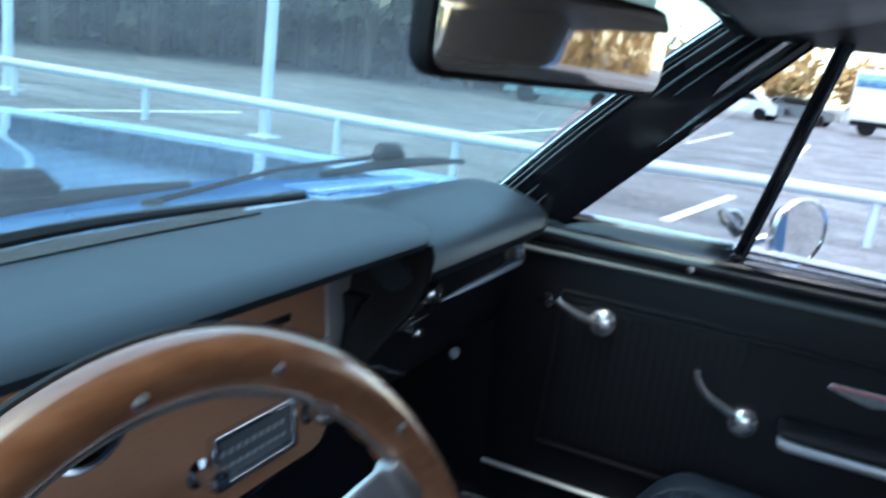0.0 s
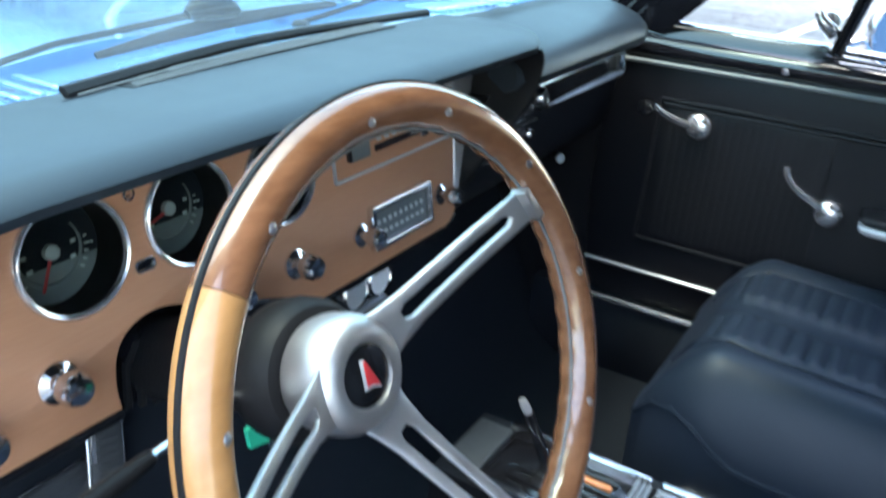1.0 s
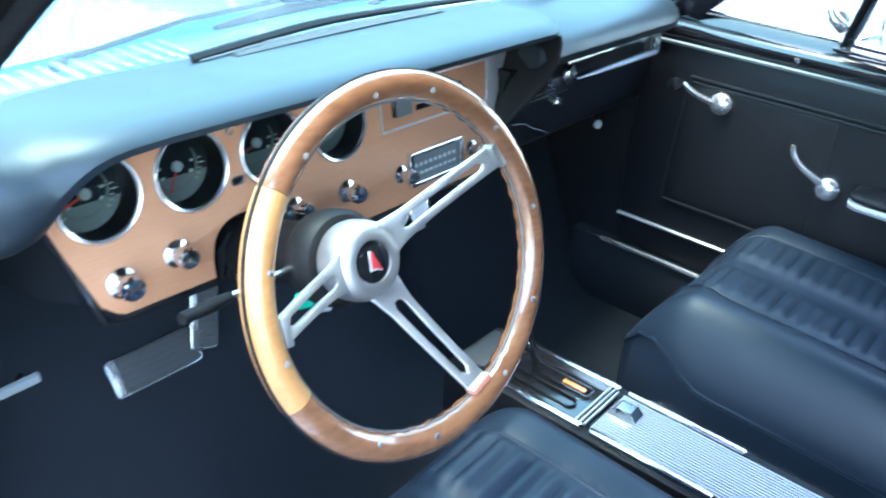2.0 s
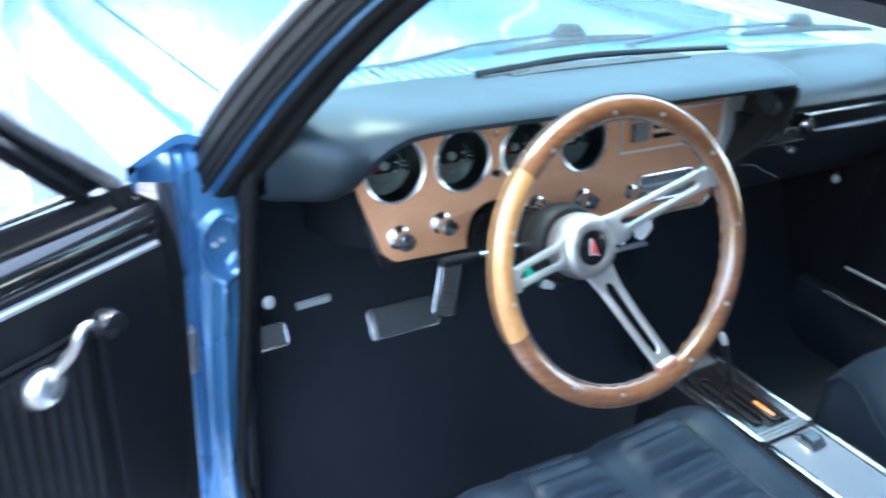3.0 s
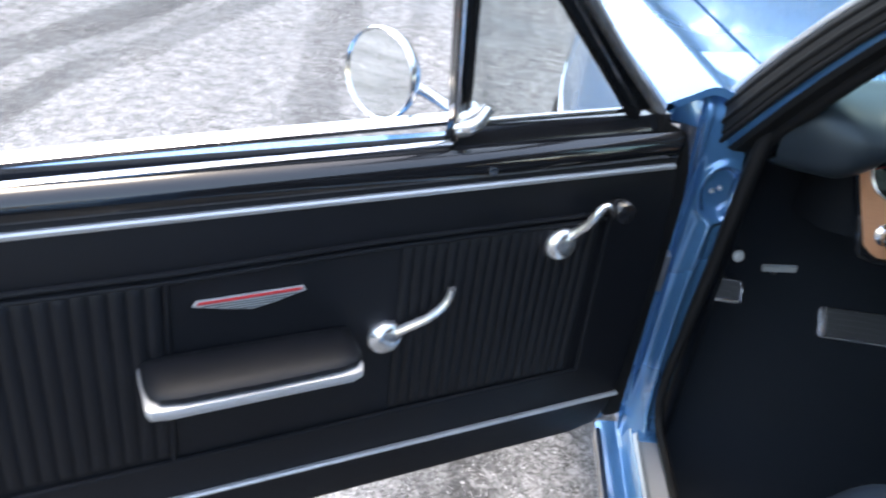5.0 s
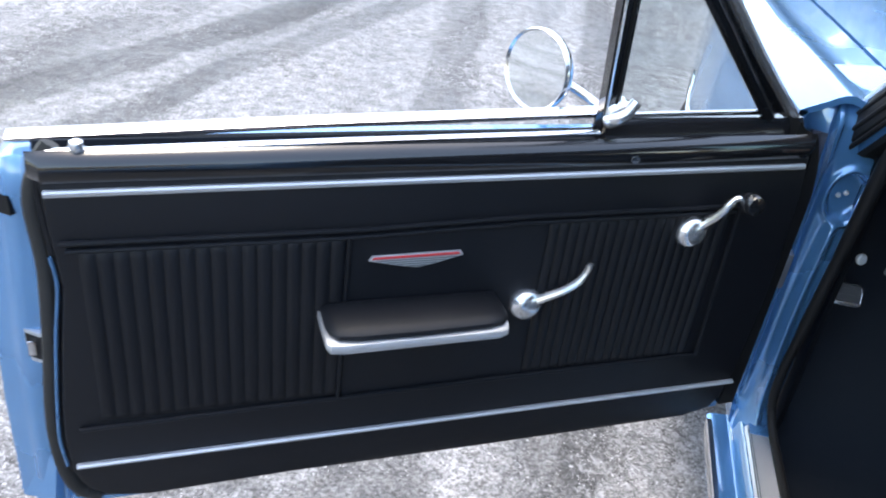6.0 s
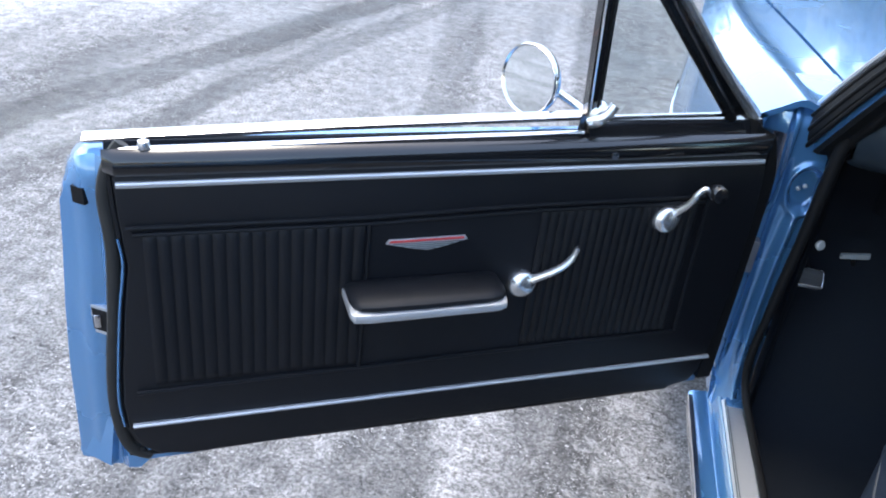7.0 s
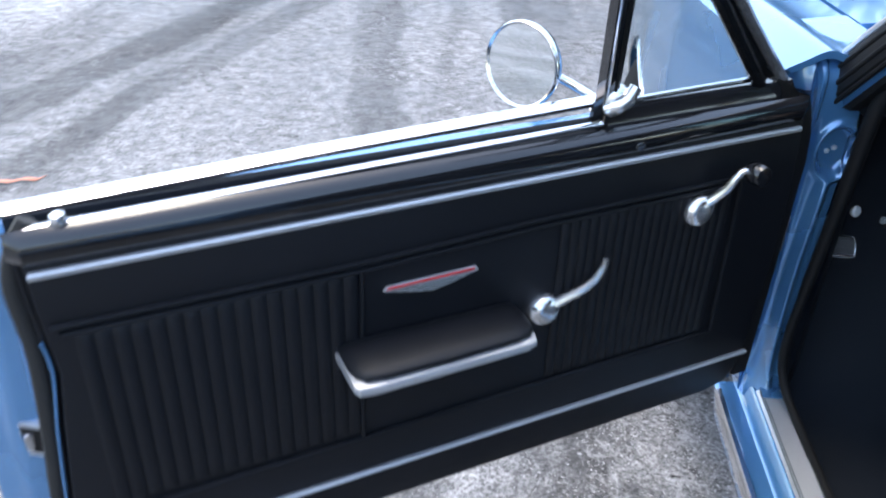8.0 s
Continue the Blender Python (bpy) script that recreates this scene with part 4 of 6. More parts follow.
    # embossed seams
    for pts in ([(0.945, 0.003, 0.862), (0.62, 0.003, 0.860), (0.40, 0.003, 0.866), (0.08, 0.003, 0.866)], [(0.938, 0.003, 0.852), (0.62, 0.003, 0.850), (0.40, 0.003, 0.857), (0.085, 0.003, 0.857)],
                [(0.952, 0.003, 0.592), (0.62, 0.003, 0.597), (0.36, 0.003, 0.600), (0.07, 0.003, 0.602)], [(0.628, 0.003, 0.852), (0.632, 0.003, 0.60)], [(0.08, 0.003, 0.866), (0.072, 0.003, 0.602)]):
        dp("seam", tube(pts, 0.0032, 6), VINYL, "", trim)
    # painted top rail
    rows = []
    for u in (-0.02, 0.0, 0.3, 0.6, 0.9, 0.952, 0.965):
        k = 0.012 if u in (-0.02, 0.965) else 0
        rows.append([(u, -0.045, 0.925 + k), (u, -0.004 - k, 0.928 + k * 0.5), (u, 0.004 - k, 0.938), (u, 0.006 - k, 0.950), (u, 0.002 - k, 0.959), (u, -0.006 - k * 0.5, 0.9645), (u, -0.0105, 0.9665), (u, -0.0150, 0.9635), (u, -0.019, 0.954), (u, -0.045, 0.945)])
    rail_ob = dp("top_rail", loft(rows), GLOSSBLACK, "black gloss painted top rail")
    dp("lock_hole", lathe([(0.006, 0), (0.006, 0.003), (0.003, 0.0035)], 10, facing((0.266, 0.004, 0.943), (0, 1, 0))), CHROME, "tiny screw", rail_ob)
    # bright strips
    def strip(name, pts, h, w, m, lab):
        rows = []
        for u, y, z in pts:
            rows.append([(u, y - w, z - h), (u, y + w * 0.5, z - h), (u, y + w, z - h * 0.3), (u, y + w, z + h * 0.4), (u, y + w * 0.4, z + h), (u, y - w, z + h)])
        return dp(name, loft(rows), m, lab)
    # the passenger strip's grey stands in for cabin shade; its bead is darker too
    strip("trim_strip", [(-0.004, 0.003, 0.9235), (0.3, 0.003, 0.9235), (0.951, 0.003, 0.9225)], 0.0037, 0.0032, GREY if mirrored else SILVER, "trim strip with the cabin's shade in its grey" if mirrored else "satin bright trim strip")
    strip("lower_trim_strip", [(-0.018, 0.0045, 0.535), (0.4, 0.0045, 0.534), (0.962, 0.0045, 0.532)], 0.0031, 0.0035, SILVER, "bright lower trim strip")
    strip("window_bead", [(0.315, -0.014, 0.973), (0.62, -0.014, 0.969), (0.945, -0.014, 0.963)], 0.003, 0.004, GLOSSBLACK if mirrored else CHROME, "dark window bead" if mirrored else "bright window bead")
    strip("belt_moulding", [(0.285, -0.070, 0.978), (0.66, -0.072, 0.968), (0.990, -0.074, 0.955)], 0.0055, 0.010, CHROME, "bright belt moulding")
    dp("window_slot", box((0.03, -0.088, 0.925), (0.958, -0.020, 0.950), 0.004), CARPET, "dark window slot felt")
    dp("belt_felt", box((0.285, -0.0610, 0.935), (0.965, -0.0560, 0.958), 0.001), CARPET, "dark belt felt")
    lp = dp("lock_pin", lathe([(0.003, 0), (0.003, 0.010), (0.007, 0.012), (0.0085, 0.017), (0.007, 0.023), (0.002, 0.026)], 12, Matrix.Translation((0.915, -0.012, 0.953))), SATIN, "bright lock pin")
    # badge: a long flat pointed bar, red above silver
    flip2 = Matrix(((1, 0, 0, 0), (0, 0, 1, 0.001), (0, 1, 0, 0), (0, 0, 0, 1)))
    badge = dp("badge", plate([(0.484, 0.8225), (0.599, 0.8215), (0.603, 0.815), (0.566, 0.806), (0.540, 0.801), (0.516, 0.806), (0.480, 0.816)], [], 0.004, 0.001, flip2), SILVER, "long pointed silver badge with a red upper edge")
    dp("enamel", plate([(0.487, 0.8213), (0.597, 0.8203), (0.599, 0.8168), (0.485, 0.8178)], [], 0.0052, 0.0008, flip2), RED, "red enamel", badge)
    bm = bmesh.new()
    for k in range(4):
        z = 0.8145 - k * 0.0031
        s = 0.052 - k * 0.013
        add_box(bm, (0.541 - s, 0.0045, z - 0.0006), (0.541 + s, 0.0058, z + 0.0006))
    dp("ribs", bm, GREY, "", badge)
    # armrest
    def arm_ring(u, z0, z1, w, sq=3.0, n=20):
        zc, h = (z0 + z1) / 2, (z1 - z0) / 2
        pts = []
        for i in range(n):
            a = 2 * math.pi * i / n
            c, s = math.cos(a), math.sin(a)
            r = (abs(c) ** sq + abs(s) ** sq) ** (-1 / sq)
            pts.append((u, w * (0.5 + 0.5 * c * r), zc + h * s * r))
        return pts
    arm = dp("armrest", loft([arm_ring(u, 0.738 + k, 0.7580 - k * 1.2, w, 2.6) for u, k, w in ((0.438, 0.007, 0.050), (0.441, 0.004, 0.062), (0.450, 0.001, 0.071), (0.47, 0, 0.075), (0.56, -0.001, 0.077), (0.64, -0.001, 0.076), (0.664, 0.001, 0.072), (0.673, 0.004, 0.062), (0.677, 0.008, 0.048))]), VINYL, "padded black vinyl armrest", raw=True)
    dp("armrest_base", loft([arm_ring(u, z0, 0.744, w, 5) for u, z0, w in ((0.440, 0.736, 0.066), (0.444, 0.731, 0.077), (0.455, 0.728, 0.080), (0.655, 0.726, 0.080), (0.674, 0.727, 0.078), (0.679, 0.731, 0.072))]), SILVER, "satin silver armrest base", arm, True)

    # chrome levers
    def lever(name, at, path, knob, lab):
        u, z = at
        b = dp(name, lathe([(0.022, -0.02), (0.022, -0.010), (0.019, -0.008), (0.0185, -0.004), (0.023, 0.0), (0.0238, 0.005), (0.0225, 0.011), (0.018, 0.016), (0.010, 0.0195), (0.001, 0.0205)], 28, facing((u, 0, z), (0, 1, 0))), SATIN, lab, None, True)
        dp("collar", lathe([(0.0255, -0.02), (0.0255, -0.003), (0.022, -0.002)], 24, facing((u, 0.0005, z), (0, 1, 0))), GLOSSBLACK, "", b, True)
        path = smooth_path([(u, 0.006, z)] + path, 4)
        k = len(path)
        dp("arm", tube(path, [lerp(0.0095, 0.0062, i / (k - 1)) for i in range(k)], 10, flat=0.8), SATIN, "", b, True)
        if knob:
            dp("knob", lathe([(0.009, -0.006), (0.0135, -0.004), (0.0155, 0.004), (0.0155, 0.014), (0.013, 0.020), (0.004, 0.022)], 18, facing((path[-1][0] - 0.014, path[-1][1], path[-1][2] - 0.004), (0, 1, 0.1))), GLOSSBLACK, "black plastic knob", b, True)
    lever("door_handle", (0.390, 0.726), [(0.365, 0.014, 0.742), (0.345, 0.020, 0.754), (0.327, 0.022, 0.767), (0.316, 0.022, 0.782), (0.313, 0.022, 0.796)], False, "chrome inside door handle")
    lever("window_crank", (0.154, 0.828), crank, True, "chrome window crank with a black knob")

    # vent window
    lean, sweep, near, lift = (0.034, 0.036, 0.016, 0.024) if mirrored else (0.0, 0.0, 0.0, 0.0)
    vent = dp("vent_post", loft([[(u - 0.011, y - 0.008, z), (u + 0.011, y - 0.008, z), (u + 0.011, y + 0.008, z), (u - 0.011, y + 0.008, z)] for u, y, z in ((0.290 + lean, -0.056, 0.930), (0.345 + lean * 0.5 + sweep * 0.6, 0.022, 1.16), (0.375 + lean * 0.2 + sweep, 0.068, 1.29))]), GLOSSBLACK, "black vent window post", raw=True)
    for o in (-0.006, 0.006):
        dp("channel", tube([(0.291 + o + lean, -0.047, 0.935), (0.346 + o + lean * 0.5 + sweep * 0.6, 0.031, 1.16), (0.376 + o + lean * 0.2 + sweep, 0.077, 1.29)], 0.0022, 6), CHROME if o > 0 else RUBBER, "", vent, True)
    dp("vent_frame", tube([(0.374, 0.066, 1.287), (0.245, 0.023, 1.165), (0.150, -0.008, 1.077), (0.048, -0.040, 0.982)], 0.0095, 8), GLOSSBLACK, "black vent window frame", vent, True)
    dp("vent_edge", tube([(0.350, 0.058, 1.290), (0.214, 0.018, 1.166), (0.120, -0.012, 1.082), (0.012, -0.042, 0.990), (-0.006, -0.045, 0.972)], 0.008, 8), SATIN, "bright outer edge of the vent window", vent, True)
    F, E = [(0.374, 0.062, 1.287), (0.245, 0.019, 1.165), (0.150, -0.012, 1.077), (0.048, -0.044, 0.982)], [(0.340, 0.056, 1.290), (0.210, 0.016, 1.166), (0.120, -0.014, 1.082), (0.012, -0.044, 0.990)]
    dp("vent_bar", loft([[(f[0], f[1] - 0.006, f[2]), (f[0], f[1] + 0.003, f[2]), (e[0], e[1] + 0.003, e[2]), (e[0], e[1] - 0.006, e[2])] for f, e in zip(F, E)]), GLOSSBLACK, "", vent, True)
    dp("vent_sill", tube([(0.290 + lean, -0.042, 0.985), (0.17, -0.044, 0.986), (0.052, -0.044, 0.987)], 0.0042, 8), CHROME, "bright vent window sill", vent, True)
    dp("vent_base", loft([[(u, -0.07, 0.93), (u, -0.022, 0.93), (u, -0.026, 0.966), (u, -0.036, 0.981), (u, -0.062, 0.981)] for u in (-0.01, 0.04, 0.2, 0.305 + lean)]), GLOSSBLACK, "", vent, True)
    vg = dp("vent_glass", loft([[(0.05, y, 0.985), (0.302 + lean, y, 0.985), (0.372 + lean * 0.2 + sweep, y + 0.104, 1.283)] for y in (-0.039, -0.042)]), GLASS, "vent window glass", vent, True)
    vg.visible_shadow = False
    dp("vent_latch_dial", lathe([(0.017, -0.004), (0.017, 0.006), (0.014, 0.012), (0.006, 0.015), (0.001, 0.0155)], 20, facing((0.296 + lean - near, -0.030, 1.000 + lift), (0.35, 1, 0.25))), SATIN, "", vent, True)
    dp("vent_latch", tube(smooth_path([(0.306 + lean - near, -0.026, 0.985 + lift), (0.300 + lean - near, -0.016, 0.993 + lift), (0.290 + lean - near, -0.012, 1.002 + lift), (0.281 + lean - near, -0.012, 1.016 + lift)], 3), [0.011] * 4 + [0.010] * 3 + [0.008] * 3, 10), SATIN, "chrome vent latch", vent, True)

    # outside mirror
    out = 0.052 if mirrored else 0.0
    c = Vector((0.350 + out, -0.16, 1.005))
    n = Vector((0.75, 0.65, -0.05) if mirrored else (0.91, 0.41, 0.07)).normalized()
    mo = dp("outside_mirror", lathe([(0.004, -0.030), (0.026, -0.028), (0.044, -0.019), (0.055, -0.005), (0.0585, 0.005), (0.058, 0.010), (0.0560, 0.0125), (0.0535, 0.011), (0.0525, 0.006)], 36, facing(c, n)), CHROME, "round chrome outside mirror", None, True)
    dp("mirror_glass", lathe([(0.0530, 0.006), (0.0530, 0.0092), (0.03, 0.0096), (0.001, 0.0097)], 36, facing(c, n)), MIRROR, "mirror glass", mo, True)
    dp("stalk", tube(smooth_path([c - n * 0.025 + Vector((-0.01, 0, -0.015)), (0.305 + out, -0.165, 0.984), (0.275 + out, -0.150, 0.968), (0.250 + out, -0.125, 0.952)], 4), 0.0075, 10), CHROME, "", mo, True)
    dp("foot", lathe([(0.026, -0.01), (0.024, 0.006), (0.014, 0.012), (0.004, 0.014)], 20, facing((0.248, -0.118, 0.940), (0, -0.2, 1))), CHROME, "", mo, True)
    MIRRORED[0] = False
    return d


DU = Vector((-0.8718, -0.4899, 0))
DN = Vector((0.4899, -0.8718, 0))
door(Matrix(((DU.x, DN.x, 0, -0.854), (DU.y, DN.y, 0, 0.180), (0, 0, 1, 0), (0, 0, 0, 1))), False, [(0.142, 0.014, 0.846), (0.132, 0.026, 0.866), (0.126, 0.032, 0.884), (0.120, 0.033, 0.892), (0.114, 0.034, 0.893)], "open driver's door with black pleated vinyl trim")
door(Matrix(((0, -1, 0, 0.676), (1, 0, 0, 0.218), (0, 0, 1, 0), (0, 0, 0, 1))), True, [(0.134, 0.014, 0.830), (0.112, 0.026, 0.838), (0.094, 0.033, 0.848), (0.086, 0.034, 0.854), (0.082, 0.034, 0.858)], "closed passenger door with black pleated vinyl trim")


# dashboard
dash = thing("dashboard", (0, 0.3, 0.8), "black padded dashboard with a walnut veneer gauge panel", "dashboard")
D_PROF = [(0.352, 1.015), (0.335, 1.030), (0.30, 1.040), (0.24, 1.045), (0.19, 1.0445), (0.160, 1.042), (0.143, 1.037), (0.136, 1.029), (0.138, 1.022), (0.150, 1.018), (0.175, 1.016), (0.238, 1.012), (0.30, 0.99), (0.345, 0.99)]
P_PROF = [(0.352, 1.012), (0.335, 1.026), (0.30, 1.032), (0.25, 1.030), (0.21, 1.020), (0.178, 1.008), (0.162, 0.994), (0.158, 0.980), (0.164, 0.966), (0.178, 0.958), (0.20, 0.955), (0.238, 0.952), (0.30, 0.95), (0.345, 0.97)]


def dash_ring(prof, x, k=1.0, low=0.0):
    bow = 0.10 * (abs(x) / 0.70) ** 2
    cy, cz = 0.25, 1.0
    return [(x, cy + (y - cy) * k - (bow if y > 0.3 else 0), cz + (z - cz) * k - low) for y, z in prof]


POD = [(0.352, 1.015), (0.335, 1.028), (0.30, 1.037), (0.24, 1.039), (0.190, 1.031), (0.166, 1.018), (0.155, 1.000), (0.153, 0.983), (0.161, 0.962), (0.177, 0.943), (0.200, 0.928), (0.238, 0.915), (0.30, 0.91), (0.345, 0.93)]


def pod_ring(x, mix, k=1.0):
    """The brow's section sinking into the rounded end that wraps the panel."""
    p = [(lerp(a, c, mix), lerp(b, d, mix)) for (a, b), (c, d) in zip(D_PROF, POD)]
    bow = 0.10 * (abs(x) / 0.70) ** 2
    sweep = 0.075 * max(0, (-x - 0.625) / 0.08) ** 2
    return [(x, 0.25 + (y - 0.25) * k - (bow if y > 0.3 else 0) + sweep * min(1, max(0, (0.27 - y) / 0.12)), 0.975 + (z - 0.975) * k) for y, z in p]


rows = [pod_ring(x, m, k) for x, m, k in ((-0.704, 1, 0.93), (-0.701, 1, 0.96), (-0.695, 1, 0.985), (-0.685, 1, 0.997), (-0.665, 1, 1), (-0.645, 1, 1), (-0.630, 0.985, 1), (-0.619, 0.93, 1), (-0.610, 0.83, 1), (-0.602, 0.69, 1), (-0.594, 0.52, 1), (-0.585, 0.36, 1), (-0.574, 0.22, 1), (-0.560, 0.11, 1), (-0.54, 0.04, 1))]
rows += [dash_ring(D_PROF, x) for x in (-0.5, -0.4, -0.3, -0.2, -0.1, 0.0, 0.06, 0.10)] + [dash_ring(D_PROF, 0.125, 0.997), dash_ring(D_PROF, 0.140, 0.98), dash_ring(D_PROF, 0.152, 0.945, -0.003), dash_ring(D_PROF, 0.161, 0.89, -0.006), dash_ring(D_PROF, 0.167, 0.80, -0.010), dash_ring(D_PROF, 0.169, 0.6, -0.016)]
pad = part("pad", loft(rows), PAD, dash, "black padded brow over the gauges")
rows = [dash_ring(P_PROF, 0.150, 0.9)] + [dash_ring(P_PROF, x) for x in (0.158, 0.2, 0.3, 0.4, 0.5, 0.58)] + [dash_ring(P_PROF, 0.612, 0.97), dash_ring(P_PROF, 0.632, 0.85), dash_ring(P_PROF, 0.638, 0.6)]
part("passenger_pad", loft(rows), PAD, dash, "black padded passenger dash top")
def cheek_ring(z):
    """Padded right end of the brow: it drops almost straight, then falls back to the panel's edge."""
    def along(pairs):
        for (z0, v0), (z1, v1) in zip(pairs, pairs[1:]):
            if z <= z1:
                return lerp(v0, v1, (z - z0) / (z1 - z0))
        return pairs[-1][1]
    sx = min(0.146, lerp(0.094, 0.146, (z - 0.845) / 0.135))
    fx = along(((0.83, 0.100), (0.88, 0.122), (0.92, 0.144), (0.95, 0.158), (0.98, 0.164), (1.01, 0.162), (1.03, 0.154)))
    yf = along(((0.83, 0.214), (0.88, 0.190), (0.92, 0.168), (0.95, 0.152), (0.98, 0.143), (1.01, 0.139), (1.03, 0.142)))
    yp = 0.225 + 0.15 * (z - 0.912) - 0.0095
    front = smooth_path([(sx, yp, z), (lerp(sx, fx, 0.45), lerp(yp, yf, 0.45), z), (fx - 0.006, yf + 0.006, z), (fx, yf, z), (fx + 0.007, yf + 0.006, z), (fx + 0.011, yf + 0.022, z)], 3)
    return [tuple(p) for p in front] + [(fx + 0.012, 0.27, z), (sx, 0.27, z)]


part("right_cheek", loft([cheek_ring(z) for z in (0.832, 0.85, 0.865, 0.88, 0.90, 0.92, 0.935, 0.95, 0.965, 0.98, 0.995, 1.008, 1.017, 1.022)]), RUBBER, dash, "black inner end of the brow")
PM = Matrix(((1, 0, 0, -0.008), (0, 0.148, -0.989, 0.225), (0, 0.989, 0.148, 0.912), (0, 0, 0, 1)))
GX = (-0.524, -0.417, -0.308, -0.200)
GH, GR = 0.032, 0.0435


def on_panel(x, z, d=0.0):
    return PM @ Vector((x, (z - 0.912) / 0.989, d))


NOTCH = smooth_path([(-0.408, -0.099), (-0.408, -0.078), (-0.402, -0.055), (-0.388, -0.040), (-0.366, -0.034), (-0.34, -0.038), (-0.28, -0.062), (-0.22, -0.082), (-0.17, -0.106)], 5)
outer = [(-0.531, -0.092), (-0.522, -0.097), *[(p.x, p.y) for p in NOTCH],
         (0.070, -0.106), (0.084, -0.103), (0.096, -0.092), (0.145, 0.068), (0.146, 0.108), (-0.54, 0.108), (-0.588, 0.095), (-0.585, 0.03), (-0.573, -0.005), (-0.545, -0.08)]
panel = part("gauge_panel", plate(outer, [ring2(x, GH, GR + 0.001, n=40) for x in GX], 0.004, 0.0008, PM), WOODPANEL, dash, "walnut veneer gauge panel")
edge = [(x + (0.004 if x > 0 else -0.004 if x < -0.5 else 0), y - 0.006 if y < -0.04 else y) for x, y in outer]
part("panel_backing", plate(edge, [ring2(x, GH, GR + 0.004, n=40) for x in GX], 0.012, 0.002, PM @ Matrix.Translation((0, 0, -0.0125))), GLOSSBLACK, panel, "black backing of the gauge panel")
part("silver_edge", loft([[on_panel(x + 0.008, z, d) for x, d in ((lerp(0.086, 0.101, k), 0.0042), (lerp(0.087, 0.102, k), 0.0065), (lerp(0.094, 0.149, k), 0.0075), (lerp(0.095, 0.151, k), 0.0042))] for k, z in ((0, 0.838), (0.3, 0.872), (0.65, 0.922), (0.9, 0.962), (1.0, 0.985), (1.0, 1.01))]), SILVER, panel, "satin silver end trim")
part("lower_lip", tube([on_panel(x, 0.912 + 0.989 * h, -0.004) for x, h in ((-0.560, -0.04), (-0.543, -0.098), (-0.522, -0.104), (-0.406, -0.106))], 0.006, 8), GLOSSBLACK, panel)
part("lower_lip", tube([on_panel(x, 0.912 + 0.989 * h, -0.004) for x, h in ((-0.18, -0.112), (0.078, -0.113), (0.100, -0.10))], 0.006, 8), GLOSSBLACK, panel)
for i, x in enumerate(GX):
    f = PM @ Matrix.Translation((x, GH, 0))
    g = part("gauge", lathe([(GR, 0.003), (GR, -0.029), (GR - 0.003, -0.031), (GR - 0.003, -0.029), (GR - 0.0015, 0.003)], 40, f, True), RUBBER, dash, "round black gauge")
    part("bezel", lathe([(GR - 0.0018, 0.004), (GR - 0.001, 0.0075), (GR + 0.001, 0.0085), (GR + 0.003, 0.0065), (GR + 0.0035, 0.004)], 40, f, True), SATIN, g, "thin bright bezel")
    part("dial", lathe([(GR - 0.002, -0.030), (GR - 0.002, -0.027), (0.028, -0.027), (0.0268, -0.0255), (0.0255, -0.0255), (0.0245, -0.027), (0.0005, -0.027)], 40, f), DIALBLACK, g)
    bm = bmesh.new()
    for k in range(24 if i != 3 else 10):
        a = radians(220 - k * (260 / 23 if i != 3 else 18))
        add_box(bm, (0.029, -0.0007, -0.0268), (0.0365 if k % 4 == 0 else 0.0325, 0.0007, -0.0262), m=f @ Matrix.Rotation(a, 4, "Z"))
    for k in range(8):
        a = radians(210 - k * 34)
        add_box(bm, (-0.0022, -0.0016, -0.0268), (0.0022, 0.0016, -0.0262), m=f @ Matrix.Translation((0.0205 * math.cos(a), 0.0205 * math.sin(a), 0)))
    part("markings", bm, DIALMARK, g, "pale dial marks")
    na = radians(244 if i == 1 else 200 if i in (0, 2) else 160)
    part("needle", box((-0.006, -0.0011, -0.0235), (0.031, 0.0011, -0.0225), m=f @ Matrix.Rotation(na, 4, "Z")), RED, g, "red needle")
    part("needle_hub", lathe([(0.0060, -0.0260), (0.0060, -0.0215), (0.004, -0.0205), (0.0005, -0.0205)], 16, f), DIALPALE, g, "pale needle hub")
    dg = part("lens", lathe([(GR - 0.002, 0.001), (GR - 0.002, 0.002), (0.0005, 0.0022)], 32, f), DIALGLASS, g, "clear gauge lens")
    dg.visible_shadow = False


def knob(x, z, r=0.012, stalk=0.012):
    f = PM @ Matrix.Translation((x, (z - 0.912) / 0.989, 0.004))
    bm = lathe([(r * 1.25, 0), (r * 1.25, 0.003), (r * 0.95, 0.005), (r * 0.6, 0.007), (r * 0.6, stalk), (r * 0.95, stalk + 0.002), (r, stalk + 0.005), (r, stalk + 0.013), (r * 0.8, stalk + 0.018), (r * 0.3, stalk + 0.019), (0.0005, stalk + 0.019)], 32)
    for v in bm.verts:
        if stalk + 0.004 < v.co.z < stalk + 0.014:
            q = 1 + 0.05 * math.cos(16 * math.atan2(v.co.y, v.co.x))
            v.co.x, v.co.y = v.co.x * q, v.co.y * q
    bmesh.ops.transform(bm, matrix=f, verts=bm.verts)
    part("knob", bm, CHROME, dash, "turned fluted chrome knob")


